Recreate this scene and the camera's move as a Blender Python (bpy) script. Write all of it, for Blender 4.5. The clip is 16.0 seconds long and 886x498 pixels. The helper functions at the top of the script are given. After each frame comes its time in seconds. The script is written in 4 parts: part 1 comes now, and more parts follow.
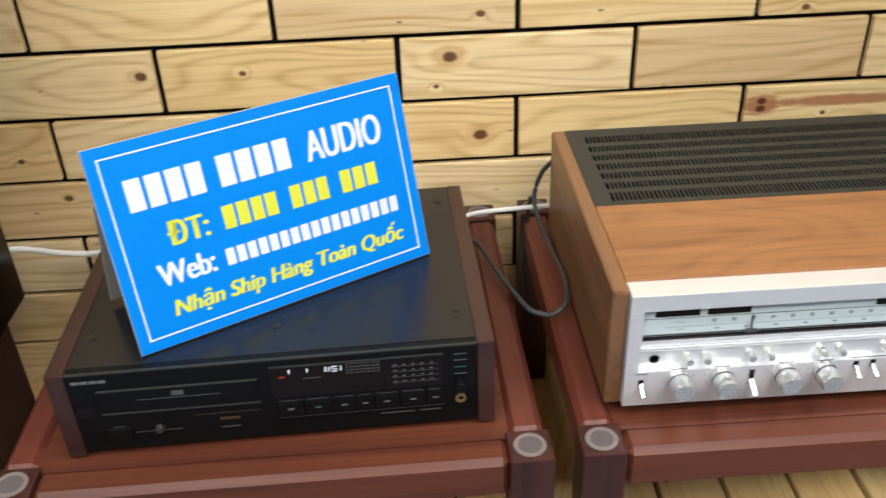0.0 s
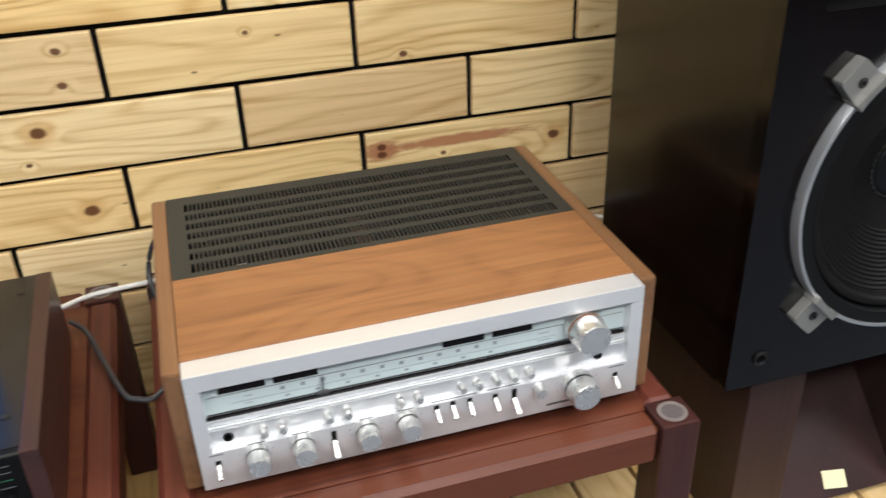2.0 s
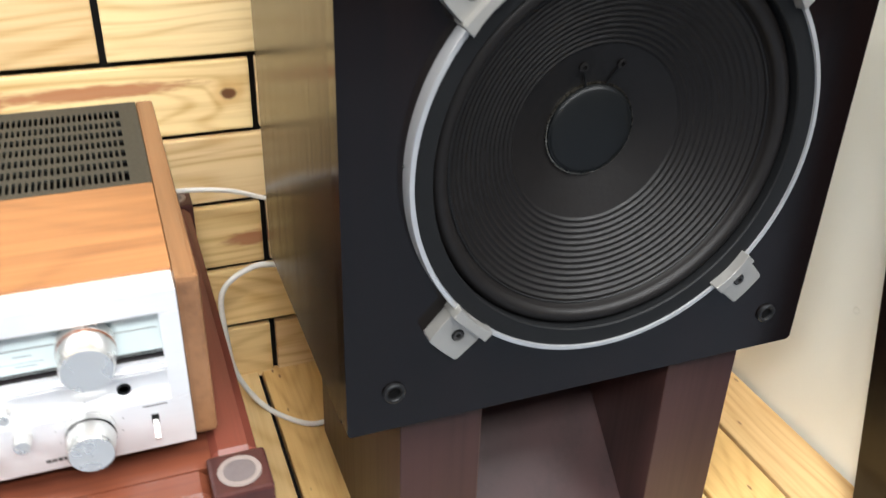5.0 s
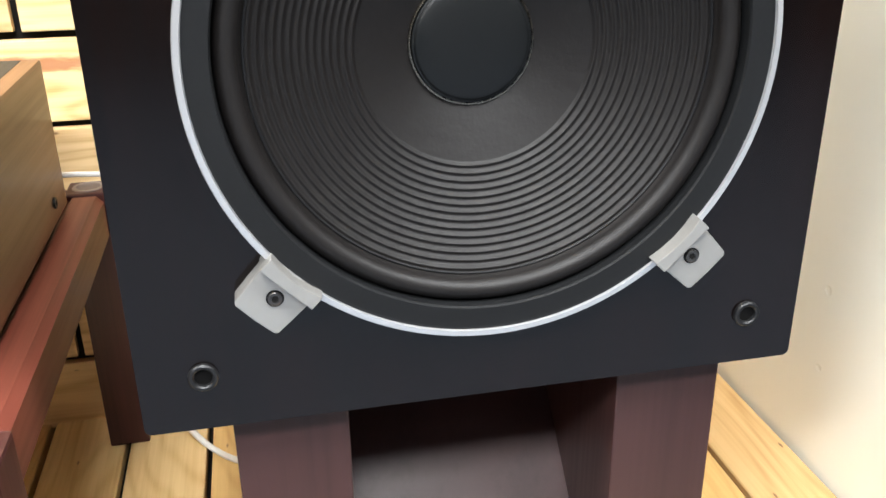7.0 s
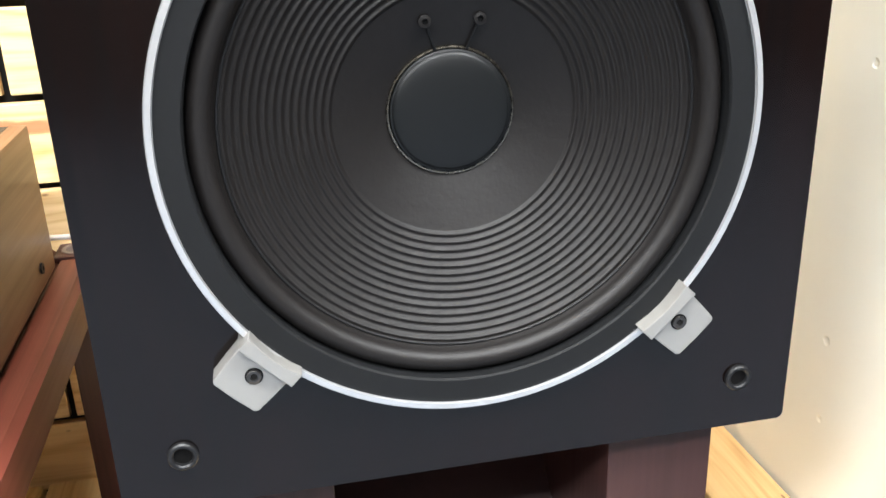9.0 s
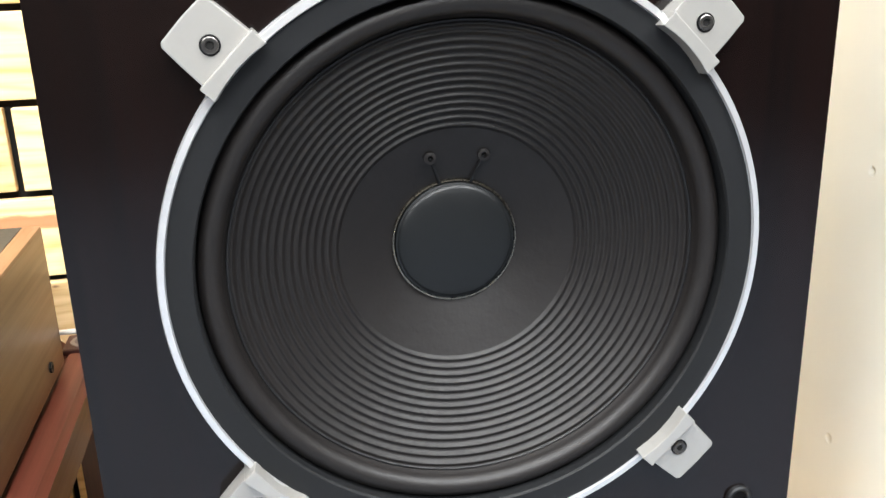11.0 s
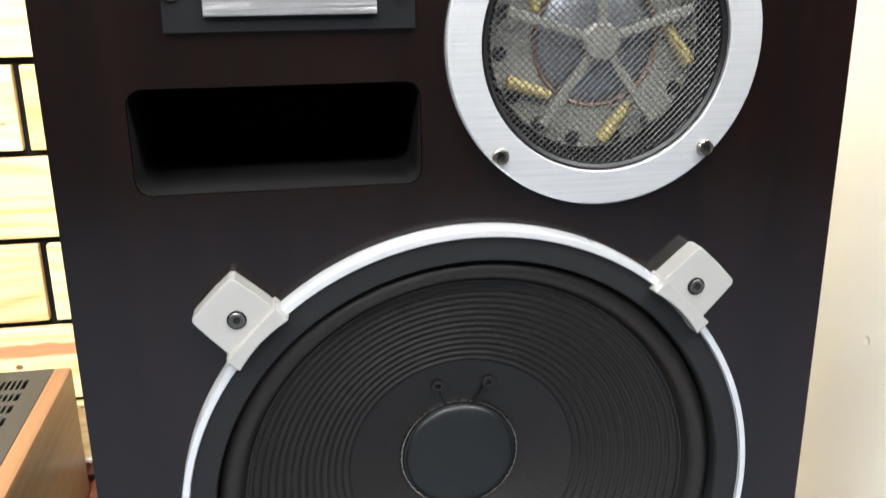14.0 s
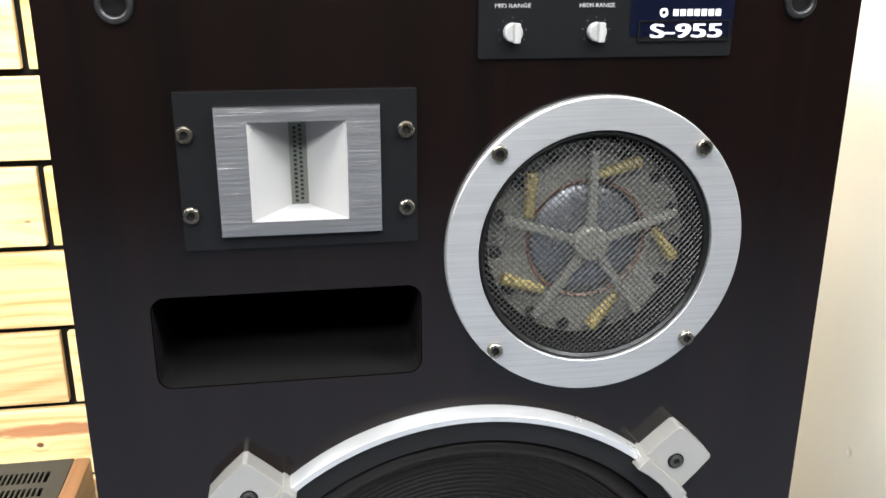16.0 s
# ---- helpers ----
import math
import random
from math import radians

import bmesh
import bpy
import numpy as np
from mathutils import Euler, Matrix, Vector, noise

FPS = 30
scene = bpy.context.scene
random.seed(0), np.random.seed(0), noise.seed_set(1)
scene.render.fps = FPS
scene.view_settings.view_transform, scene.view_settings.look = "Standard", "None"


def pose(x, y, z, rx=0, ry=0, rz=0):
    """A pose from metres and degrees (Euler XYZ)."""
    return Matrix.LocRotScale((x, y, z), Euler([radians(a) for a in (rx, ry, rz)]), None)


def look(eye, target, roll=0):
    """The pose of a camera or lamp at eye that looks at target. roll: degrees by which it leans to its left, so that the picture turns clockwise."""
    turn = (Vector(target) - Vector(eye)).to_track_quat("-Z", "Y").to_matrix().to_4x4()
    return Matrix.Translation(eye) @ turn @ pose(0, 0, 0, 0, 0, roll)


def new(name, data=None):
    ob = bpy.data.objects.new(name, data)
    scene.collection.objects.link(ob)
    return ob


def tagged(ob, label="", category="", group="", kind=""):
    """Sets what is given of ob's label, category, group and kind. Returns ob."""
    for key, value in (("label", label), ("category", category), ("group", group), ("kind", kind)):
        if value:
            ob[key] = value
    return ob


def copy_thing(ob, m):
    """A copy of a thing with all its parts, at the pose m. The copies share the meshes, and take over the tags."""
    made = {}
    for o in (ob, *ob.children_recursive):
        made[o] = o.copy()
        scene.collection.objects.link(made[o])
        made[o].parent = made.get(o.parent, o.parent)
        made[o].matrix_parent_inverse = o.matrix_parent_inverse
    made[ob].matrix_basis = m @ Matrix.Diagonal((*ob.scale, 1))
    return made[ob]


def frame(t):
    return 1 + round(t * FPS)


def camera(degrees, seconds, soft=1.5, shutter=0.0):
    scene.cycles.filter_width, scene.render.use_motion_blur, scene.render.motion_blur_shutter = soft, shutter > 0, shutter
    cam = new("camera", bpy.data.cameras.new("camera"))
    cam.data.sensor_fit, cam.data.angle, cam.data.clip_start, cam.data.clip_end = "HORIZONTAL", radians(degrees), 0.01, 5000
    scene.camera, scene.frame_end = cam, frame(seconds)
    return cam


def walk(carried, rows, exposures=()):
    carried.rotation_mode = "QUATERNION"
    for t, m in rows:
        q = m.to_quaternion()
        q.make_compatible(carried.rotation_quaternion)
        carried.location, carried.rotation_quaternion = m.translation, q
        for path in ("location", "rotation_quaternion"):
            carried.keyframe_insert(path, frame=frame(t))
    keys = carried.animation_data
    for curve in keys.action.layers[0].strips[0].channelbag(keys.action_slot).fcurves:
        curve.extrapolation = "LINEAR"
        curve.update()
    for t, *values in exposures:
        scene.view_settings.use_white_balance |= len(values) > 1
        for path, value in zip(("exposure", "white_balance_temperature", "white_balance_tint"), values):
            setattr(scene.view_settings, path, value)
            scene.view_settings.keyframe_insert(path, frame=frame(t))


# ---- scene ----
cam = camera(53.0, 16.0, shutter=0.4)
PATH = [
    (0, (-0.33, -1.232, 1.208), (-0.27, 0.463, 0.147), -2.2),
    (0.5, (-0.268, -1.231, 1.213), (-0.124, 0.463, 0.159), -3.0),
    (1, (-0.203, -1.233, 1.222), (0.042, 0.451, 0.171), -3.0),
    (1.5, (-0.132, -1.23, 1.211), (0.251, 0.445, 0.189), -2.2),
    (2, (-0.062, -1.231, 1.209), (0.423, 0.433, 0.211), -2.0),
    (2.5, (0.003, -1.241, 1.2), (0.578, 0.407, 0.222), -2.0),
    (3, (0.045, -1.234, 1.199), (0.702, 0.384, 0.225), -2.1),
    (3.5, (0.117, -1.198, 1.182), (0.829, 0.396, 0.207), -1.7),
    (4, (0.202, -1.155, 1.146), (0.956, 0.422, 0.175), 0.2),
    (4.5, (0.277, -1.116, 1.089), (1.009, 0.466, 0.108), 1.5),
    (5, (0.353, -1.094, 1.039), (0.994, 0.522, 0.05), 1.8),
    (5.2, (0.395, -1.088, 1.002), (0.982, 0.55, 0.016), 2.1),
    (7.3, (0.606, -1.04, 0.854), (0.966, 0.77, 0.082), -1.3),
    (7.5, (0.611, -1.037, 0.855), (0.965, 0.774, 0.085), -1.5),
    (8, (0.616, -1.036, 0.857), (0.978, 0.781, 0.102), -1.9),
    (10.5, (0.615, -1.027, 0.921), (0.99, 0.827, 0.27), -2.0),
    (11, (0.619, -1.027, 0.933), (0.985, 0.838, 0.308), -1.7),
    (11.5, (0.619, -1.023, 0.951), (0.98, 0.842, 0.325), -1.4),
    (12, (0.618, -1.022, 0.977), (0.98, 0.843, 0.352), -1.4),
    (12.5, (0.617, -1.024, 1.0), (0.979, 0.839, 0.369), -1.0),
    (13, (0.622, -1.023, 1.026), (0.977, 0.842, 0.396), -0.5),
    (13.5, (0.624, -1.022, 1.053), (0.97, 0.847, 0.431), -0.6),
    (14, (0.63, -1.023, 1.087), (0.957, 0.855, 0.481), -0.6),
    (14.5, (0.632, -1.017, 1.127), (0.959, 0.862, 0.528), -0.5),
    (15, (0.641, -1.019, 1.162), (0.961, 0.86, 0.557), -0.5),
    (15.5, (0.642, -1.023, 1.192), (0.946, 0.855, 0.575), -0.1),
    (16, (0.637, -1.025, 1.221), (0.941, 0.847, 0.586), 0.2),
]
EXPOSURES = [(0, -0.38), (1.0, -0.48), (2.5, -0.38), (3.0, -0.23), (3.5, 0.0), (4.5, 0.42), (5.0, 0.58), (7.5, 1.31), (10.5, 1.45), (13, 1.43), (15, 1.17), (16, 0.98)]
walk(cam, [(t, look(eye, target, roll)) for t, eye, target, roll in PATH], EXPOSURES)

# ---------------------------------------------------------------- light
world = bpy.data.worlds.new("world")
scene.world = world
world.use_nodes = True
world.node_tree.nodes["Background"].inputs[0].default_value = (0.9, 0.95, 1.0, 1)
world.node_tree.nodes["Background"].inputs[1].default_value = 0.05
CEIL = 2.75
# The fifth panel is added, unseen, to brighten the floor the baffle mirrors.
LAMPS = [(-1.4, -1.2, 24), (0.45, -1.2, 24), (-1.4, -2.5, 62), (0.45, -2.5, 62), (2.1, -1.7, 70)]
for lx, ly, watts in LAMPS:
    lamp = bpy.data.lights.new("panel_light", "AREA")
    lamp.shape, lamp.size, lamp.size_y = "RECTANGLE", 1.15, 0.55
    lamp.energy, lamp.color = watts, (0.93, 0.97, 1.0)
    new("panel_light", lamp).matrix_world = pose(lx, ly, CEIL - 0.03)


# ---------------------------------------------------------------- materials
class Nodes:
    """Short hand for a node material."""

    def __init__(self, name):
        self.m = bpy.data.materials.new(name)
        self.m.use_nodes = True
        self.t = self.m.node_tree
        self.bsdf = self.t.nodes["Principled BSDF"]

    def n(self, kind, **kw):
        node = self.t.nodes.new(kind)
        for k, v in kw.items():
            if k in node.inputs:
                node.inputs[k].default_value = v
        return node

    def l(self, a, b):
        self.t.links.new(a, b)

    def math(self, op, a, b=None, c=None, clamp=False):
        node = self.t.nodes.new("ShaderNodeMath")
        node.operation, node.use_clamp = op, clamp
        for i, v in enumerate((a, b, c)):
            if v is None:
                continue
            if isinstance(v, (int, float)):
                node.inputs[i].default_value = v
            else:
                self.l(v, node.inputs[i])
        return node.outputs[0]

    def vec(self, op, a, b):
        node = self.t.nodes.new("ShaderNodeVectorMath")
        node.operation = op
        for i, v in enumerate((a, b)):
            if isinstance(v, tuple):
                node.inputs[i].default_value = v
            else:
                self.l(v, node.inputs[i])
        return node

    def mix(self, fac, a, b, blend="MIX"):
        node = self.t.nodes.new("ShaderNodeMix")
        node.data_type, node.blend_type = "RGBA", blend
        for i, v in ((0, fac), (6, a), (7, b)):
            if isinstance(v, (int, float)):
                node.inputs[i].default_value = v
            elif isinstance(v, tuple):
                node.inputs[i].default_value = (*v, 1)
            else:
                self.l(v, node.inputs[i])
        return node.outputs[2]

    def ramp(self, fac, *stops):
        node = self.t.nodes.new("ShaderNodeValToRGB")
        el = node.color_ramp.elements
        while len(el) < len(stops):
            el.new(0.5)
        for e, (p, c) in zip(el, stops):
            e.position, e.color = p, (*c, 1)
        self.l(fac, node.inputs[0])
        return node.outputs[0]

    def noise(self, vector, scale, detail=4.0, rough=0.55, distortion=0.0):
        node = self.n("ShaderNodeTexNoise", Scale=scale, Detail=detail, Roughness=rough, Distortion=distortion)
        self.l(vector, node.inputs["Vector"])
        return node.outputs[0]

    def bump(self, height, strength, distance=0.001):
        node = self.n("ShaderNodeBump", Strength=strength, Distance=distance)
        self.l(height, node.inputs["Height"])
        self.l(node.outputs[0], self.bsdf.inputs["Normal"])


def smooth_step(k, d, inner, outer):
    node = k.t.nodes.new("ShaderNodeMapRange")
    node.interpolation_type = "SMOOTHSTEP"
    k.l(d, node.inputs[0])
    for i, v in ((1, inner), (2, outer), (3, 1.0), (4, 0.0)):
        node.inputs[i].default_value = v
    return node.outputs[0]


def wood(name, light, dark, along=(1.0, 14.0, 14.0), rough=0.4, knots=(), knot_color=(0.10, 0.028, 0.010), tint=0.0,
         tones=None, streak=0.5, rings=26.0, specks=0.0, coat=0.0, bump=0.15, stains=(), spec=0.5, ring_depth=0.16, curl=0.35, sharp=1.0):
    """Boards with long grain; along: how the grain is squeezed; knots: (x, z, size) on the wall; stains: (x, z, length, height)."""
    k = Nodes(name)
    pos = k.n("ShaderNodeNewGeometry").outputs["Position"]
    rnd = k.n("ShaderNodeObjectInfo").outputs["Random"]
    shift = k.vec("SCALE", (31.1, 77.7, 53.3), (0, 0, 0))
    k.l(rnd, shift.inputs["Scale"])
    p = k.vec("ADD", pos, shift.outputs[0]).outputs[0] if tint else pos
    q = k.vec("MULTIPLY", p, along).outputs[0]
    bend = k.math("MULTIPLY", k.noise(k.vec("MULTIPLY", q, tuple(curl if v == 1.0 else 0.35 for v in along)).outputs[0], 1.0, 2.0), 2.2)
    mask, halo = None, []
    rag = k.math("MULTIPLY", k.noise(pos, 70.0, 3.0), 0.6)

    def reach(x, z, sx, sz):
        d = k.vec("MULTIPLY", k.vec("SUBTRACT", pos, (x, 0, z)).outputs[0], (1 / sx, 0.0, 1.0 / sz))
        dist = k.t.nodes.new("ShaderNodeVectorMath")
        dist.operation = "LENGTH"
        k.l(d.outputs[0], dist.inputs[0])
        return dist.outputs["Value"]

    for x, z, size in knots:
        d = reach(x, z, size * 1.15, size * 0.85)
        core = smooth_step(k, k.math("ADD", d, rag), 0.95, 1.5)
        bend = k.math("ADD", bend, k.math("MULTIPLY", smooth_step(k, d, 0.3, 3.6), 0.07))
        if size > 0.008:
            halo.append(k.math("MULTIPLY", smooth_step(k, k.math("ADD", d, rag), 1.2, 3.2), 0.55))
        mask = core if mask is None else k.math("MAXIMUM", mask, core)
    ringed = k.math("SINE", k.math("MULTIPLY", k.math("ADD", bend, k.math("MULTIPLY", k.noise(q, 0.5, 2.0), 0.8)), rings))
    if sharp > 1.0:
        late = k.math("POWER", k.math("MULTIPLY_ADD", ringed, 0.5, 0.5), sharp)
        ringed = k.math("MULTIPLY_ADD", late, 2.0, -0.7)
    fine = k.noise(k.vec("MULTIPLY", q, (2.5, 7.0, 7.0) if along[0] == 1.0 else ((7.0, 2.5, 7.0) if along[1] == 1.0 else (7.0, 7.0, 2.5))).outputs[0], 1.0, 5.0, 0.65)
    g = k.math("ADD", k.math("MULTIPLY", ringed, ring_depth), k.math("MULTIPLY", fine, 0.95))
    col = k.ramp(g, (0.34, light), (0.56, tuple(0.6 * a + 0.4 * b for a, b in zip(light, dark))), (0.82, dark))
    if tones:
        col = k.mix(streak, col, k.mix(1.0, col, k.ramp(rnd, *tones), "MULTIPLY"))
    blot = k.noise(p, 9.0, 3.0)
    col = k.mix(k.math("MULTIPLY", blot, 0.3), col, dark)
    for x, z, sx, sz in stains:
        d = k.math("ADD", reach(x, z, sx, sz), k.math("MULTIPLY", k.noise(k.vec("MULTIPLY", pos, (40.0, 1.0, 220.0)).outputs[0], 1.0, 4.0), 1.1))
        col = k.mix(k.math("MULTIPLY", smooth_step(k, d, 1.05, 1.6), 0.9), col, (0.42, 0.17, 0.08))
    if specks:
        v = k.n("ShaderNodeTexVoronoi", Scale=1.0)
        k.l(k.vec("MULTIPLY", p, (12.0, 12.0, 30.0) if along[0] == 1.0 else (30.0, 10.0, 12.0)).outputs[0], v.inputs["Vector"])
        col = k.mix(k.math("MULTIPLY", smooth_step(k, v.outputs["Distance"], 0.03, specks), 0.75), col, knot_color)
    for h in halo:
        col = k.mix(h, col, (0.60, 0.33, 0.11))
    if mask is not None:
        col = k.mix(k.math("MULTIPLY", mask, 0.92), col, knot_color)
    k.l(col, k.bsdf.inputs["Base Color"])
    k.l(k.math("ADD", k.math("MULTIPLY", fine, 0.18), rough - 0.09), k.bsdf.inputs["Roughness"])
    k.bsdf.inputs["Specular IOR Level"].default_value = spec
    k.bsdf.inputs["Coat Weight"].default_value = coat
    k.bsdf.inputs["Coat Roughness"].default_value = 0.12
    k.bump(fine, bump, 0.0006)
    return k.m


def paint(name, color, rough=0.5, metal=0.0, grain=0.06, scale=60.0, bump=0.05, stretch=(1, 1, 1), depth=0.0005, spec=0.5, coat=0.0):
    """Paint, plastic, paper or metal with faint mottling."""
    k = Nodes(name)
    pos = k.n("ShaderNodeNewGeometry").outputs["Position"]
    q = k.vec("MULTIPLY", pos, stretch).outputs[0]
    f = k.noise(q, scale, 5.0, 0.6)
    big = k.noise(pos, 6.0, 3.0)
    v = k.math("ADD", k.math("MULTIPLY", f, grain * 2), k.math("MULTIPLY", big, grain))
    k.l(k.mix(v, color, tuple(c * 0.45 for c in color)), k.bsdf.inputs["Base Color"])
    k.l(k.math("ADD", k.math("MULTIPLY", f, 0.2), max(0.02, rough - 0.1)), k.bsdf.inputs["Roughness"])
    k.bsdf.inputs["Metallic"].default_value = metal
    k.bsdf.inputs["Specular IOR Level"].default_value = spec
    k.bsdf.inputs["Coat Weight"].default_value = coat
    k.bump(f, bump, depth)
    return k.m


WALL_KNOTS = [(-0.266, 0.763, 0.010), (-0.223, 0.638, 0.010), (0.205, 0.668, 0.007), (0.205, 0.656, 0.007), (0.489, 0.648, 0.009),
              (-0.219, 0.870, 0.006), (-0.221, 0.824, 0.006), (0.247, 0.810, 0.006), (0.303, 0.644, 0.004), (-0.287, 0.719, 0.004),
              (-0.565, 0.753, 0.005), (-0.710, 0.756, 0.008), (-0.913, 0.633, 0.005), (-0.859, 0.567, 0.006), (0.025, 0.867, 0.004)]
WALL_STAINS = [(0.325, 0.664, 0.145, 0.011), (0.205, 0.662, 0.035, 0.020), (0.505, 0.438, 0.05, 0.014)]
PINE_TONES = ((0.0, (0.80, 0.68, 0.56)), (0.16, (1, 0.99, 0.96)), (0.32, (0.98, 0.82, 0.54)), (0.5, (1.0, 0.97, 0.90)), (0.66, (0.88, 0.74, 0.50)), (0.82, (1.0, 0.95, 0.82)), (1.0, (0.83, 0.73, 0.62)))
PINE = wood("pine_brick", (0.92, 0.755, 0.475), (0.56, 0.35, 0.14), rough=0.42, knots=WALL_KNOTS, tint=1.0, tones=PINE_TONES, streak=1.0, specks=0.075, rings=72.0, stains=WALL_STAINS, bump=0.3, ring_depth=0.115, curl=1.0, sharp=2.6)
PLANK = wood("pine_plank", (0.78, 0.59, 0.32), (0.52, 0.32, 0.13), along=(14.0, 1.0, 14.0), rough=0.4, tint=1.0, tones=PINE_TONES, streak=0.9, specks=0.07, rings=64.0, bump=0.25, ring_depth=0.10, curl=0.9, sharp=2.6)
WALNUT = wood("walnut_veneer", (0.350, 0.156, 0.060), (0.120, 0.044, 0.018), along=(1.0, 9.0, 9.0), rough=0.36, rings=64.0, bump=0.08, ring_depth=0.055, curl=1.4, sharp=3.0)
# Same walnut as the top; the shade on the case sides is coloured in.
WALNUT_SHADED = wood("walnut_shaded_side", (0.225, 0.110, 0.050), (0.115, 0.052, 0.022), along=(13.0, 1.0, 13.0), rough=0.36, rings=11.0, bump=0.08)
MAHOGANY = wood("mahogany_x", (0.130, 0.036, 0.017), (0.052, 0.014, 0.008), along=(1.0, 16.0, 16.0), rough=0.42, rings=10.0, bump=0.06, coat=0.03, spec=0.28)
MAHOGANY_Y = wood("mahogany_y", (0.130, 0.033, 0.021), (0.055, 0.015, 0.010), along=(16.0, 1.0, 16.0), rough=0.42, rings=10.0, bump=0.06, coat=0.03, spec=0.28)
# The upright copy, for the legs, is about half as bright as the rails.
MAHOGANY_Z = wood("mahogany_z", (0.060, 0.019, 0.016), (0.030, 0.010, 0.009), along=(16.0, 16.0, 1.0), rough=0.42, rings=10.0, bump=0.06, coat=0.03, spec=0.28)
SIDE_WOOD = wood("dark_side_panel", (0.050, 0.019, 0.016), (0.024, 0.010, 0.009), along=(16.0, 1.0, 16.0), rough=0.35, rings=10.0, bump=0.06)
EBONY = wood("black_oak_veneer", (0.0036, 0.0017, 0.0015), (0.0008, 0.0006, 0.0006), along=(16.0, 16.0, 1.0), rough=0.17, rings=18.0, bump=0.015, spec=0.36, ring_depth=0.09)
EBONY_SIDE = wood("polished_black_oak", (0.0046, 0.0027, 0.0024), (0.0020, 0.0014, 0.0013), along=(16.0, 16.0, 1.0), rough=0.23, rings=8.0, bump=0.02, spec=0.42)
STAND = wood("stand_veneer", (0.038, 0.0165, 0.0160), (0.020, 0.0090, 0.0090), along=(16.0, 16.0, 1.0), rough=0.42, rings=8.0, bump=0.02, spec=0.28)
ALU = paint("brushed_aluminium", (0.62, 0.61, 0.61), 0.36, 1.0, 0.6, 110.0, 1.0, (0.05, 1, 5.0), 0.0005)
ALU_FACE = paint("satin_aluminium_face", (0.82, 0.82, 0.83), 0.36, 0.55, 0.05, 120.0, 0.08, (0.05, 1, 3.0), 0.0003)
ALU_RING = paint("fine_brushed_aluminium", (0.60, 0.60, 0.605), 0.46, 0.85, 0.4, 200.0, 0.5, (0.05, 1, 5.0), 0.0003)
SCREEN = paint("ribbon_screen_steel", (0.10, 0.105, 0.09), 0.5, 0.3)
RUBBER = paint("glossy_black_rubber", (0.006, 0.006, 0.0065), 0.4, 0.0, 0.1, 200.0, 0.03, (1, 1, 1), 0.0005, 0.35)
DULL_COPPER = paint("dull_copper", (0.10, 0.045, 0.025), 0.5, 0.3)
PALE_PARTS = paint("pale_components", (0.45, 0.43, 0.38), 0.5)
SILVER = paint("silver_paint", (0.29, 0.28, 0.262), 0.34, 0.55, 0.05, 200.0, 0.05)
HORN = paint("horn_enamel", (0.31, 0.305, 0.30), 0.35, 0.2)
MESH_WIRE = paint("dark_wire", (0.008, 0.0075, 0.007), 0.5, 0.1)
# For walls out of view; near black so the baffle mirrors little light.
UNSEEN_WALL = paint("near_black_unseen_wall", (0.026, 0.021, 0.018), 0.6, 0.0, 0.15, 12.0, 0.2)
RING_METAL = paint("polished_ring", (0.50, 0.50, 0.505), 0.30, 0.7, 0.03, 15.0, 0.0)
CHROME = paint("turned_aluminium", (0.78, 0.77, 0.745), 0.28, 0.86, 0.03, 40.0, 0.0)
BLACK = paint("black_plastic", (0.0045, 0.0045, 0.005), 0.38, 0.0, 0.2, 150.0, 0.05, (1, 1, 1), 0.0005, 0.18)
MATT = paint("matt_black", (0.0045, 0.0048, 0.0053), 0.6, 0.0, 0.2, 300.0, 0.15, (1, 1, 1), 0.0005, 0.2)
VOID = paint("dark_backing", (0.005, 0.0045, 0.004), 0.8, 0.0, 0.2, 40.0, 0.1, (1, 1, 1), 0.0005, 0.2)
DECK_TOP = paint("black_painted_steel", (0.010, 0.010, 0.012), 0.24, 0.0, 0.2, 400.0, 0.12)
GRILLE = paint("dark_grey_steel", (0.032, 0.033, 0.029), 0.5, 0.0, 0.15, 300.0, 0.08, (1, 1, 1), 0.0005, 0.35)
CONE = paint("paper_cone", (0.0082, 0.0065, 0.0059), 0.52, 0.0, 0.7, 110.0, 0.6, (1, 1, 1), 0.0006, 0.25)
ROLL = paint("surround_cloth", (0.0066, 0.0054, 0.0050), 0.5, 0.0, 0.3, 500.0, 0.35, (1, 1, 1), 0.0005, 0.25)
CAP = paint("dust_cap", (0.0044, 0.0050, 0.0053), 0.42, 0.0, 0.2, 80.0, 0.05, (1, 1, 1), 0.0005, 0.25)
BLACK_STEEL = paint("blackened_steel", (0.09, 0.085, 0.08), 0.3, 0.9)
PORT_BLACK = paint("port_lining", (0.0024, 0.0021, 0.0020), 0.8, 0.0, 0.2, 40.0, 0.1, (1, 1, 1), 0.0005, 0.1)
SCREW = paint("dark_screw_steel", (0.21, 0.19, 0.155), 0.28, 1.0, 0.1, 300.0, 0.05)


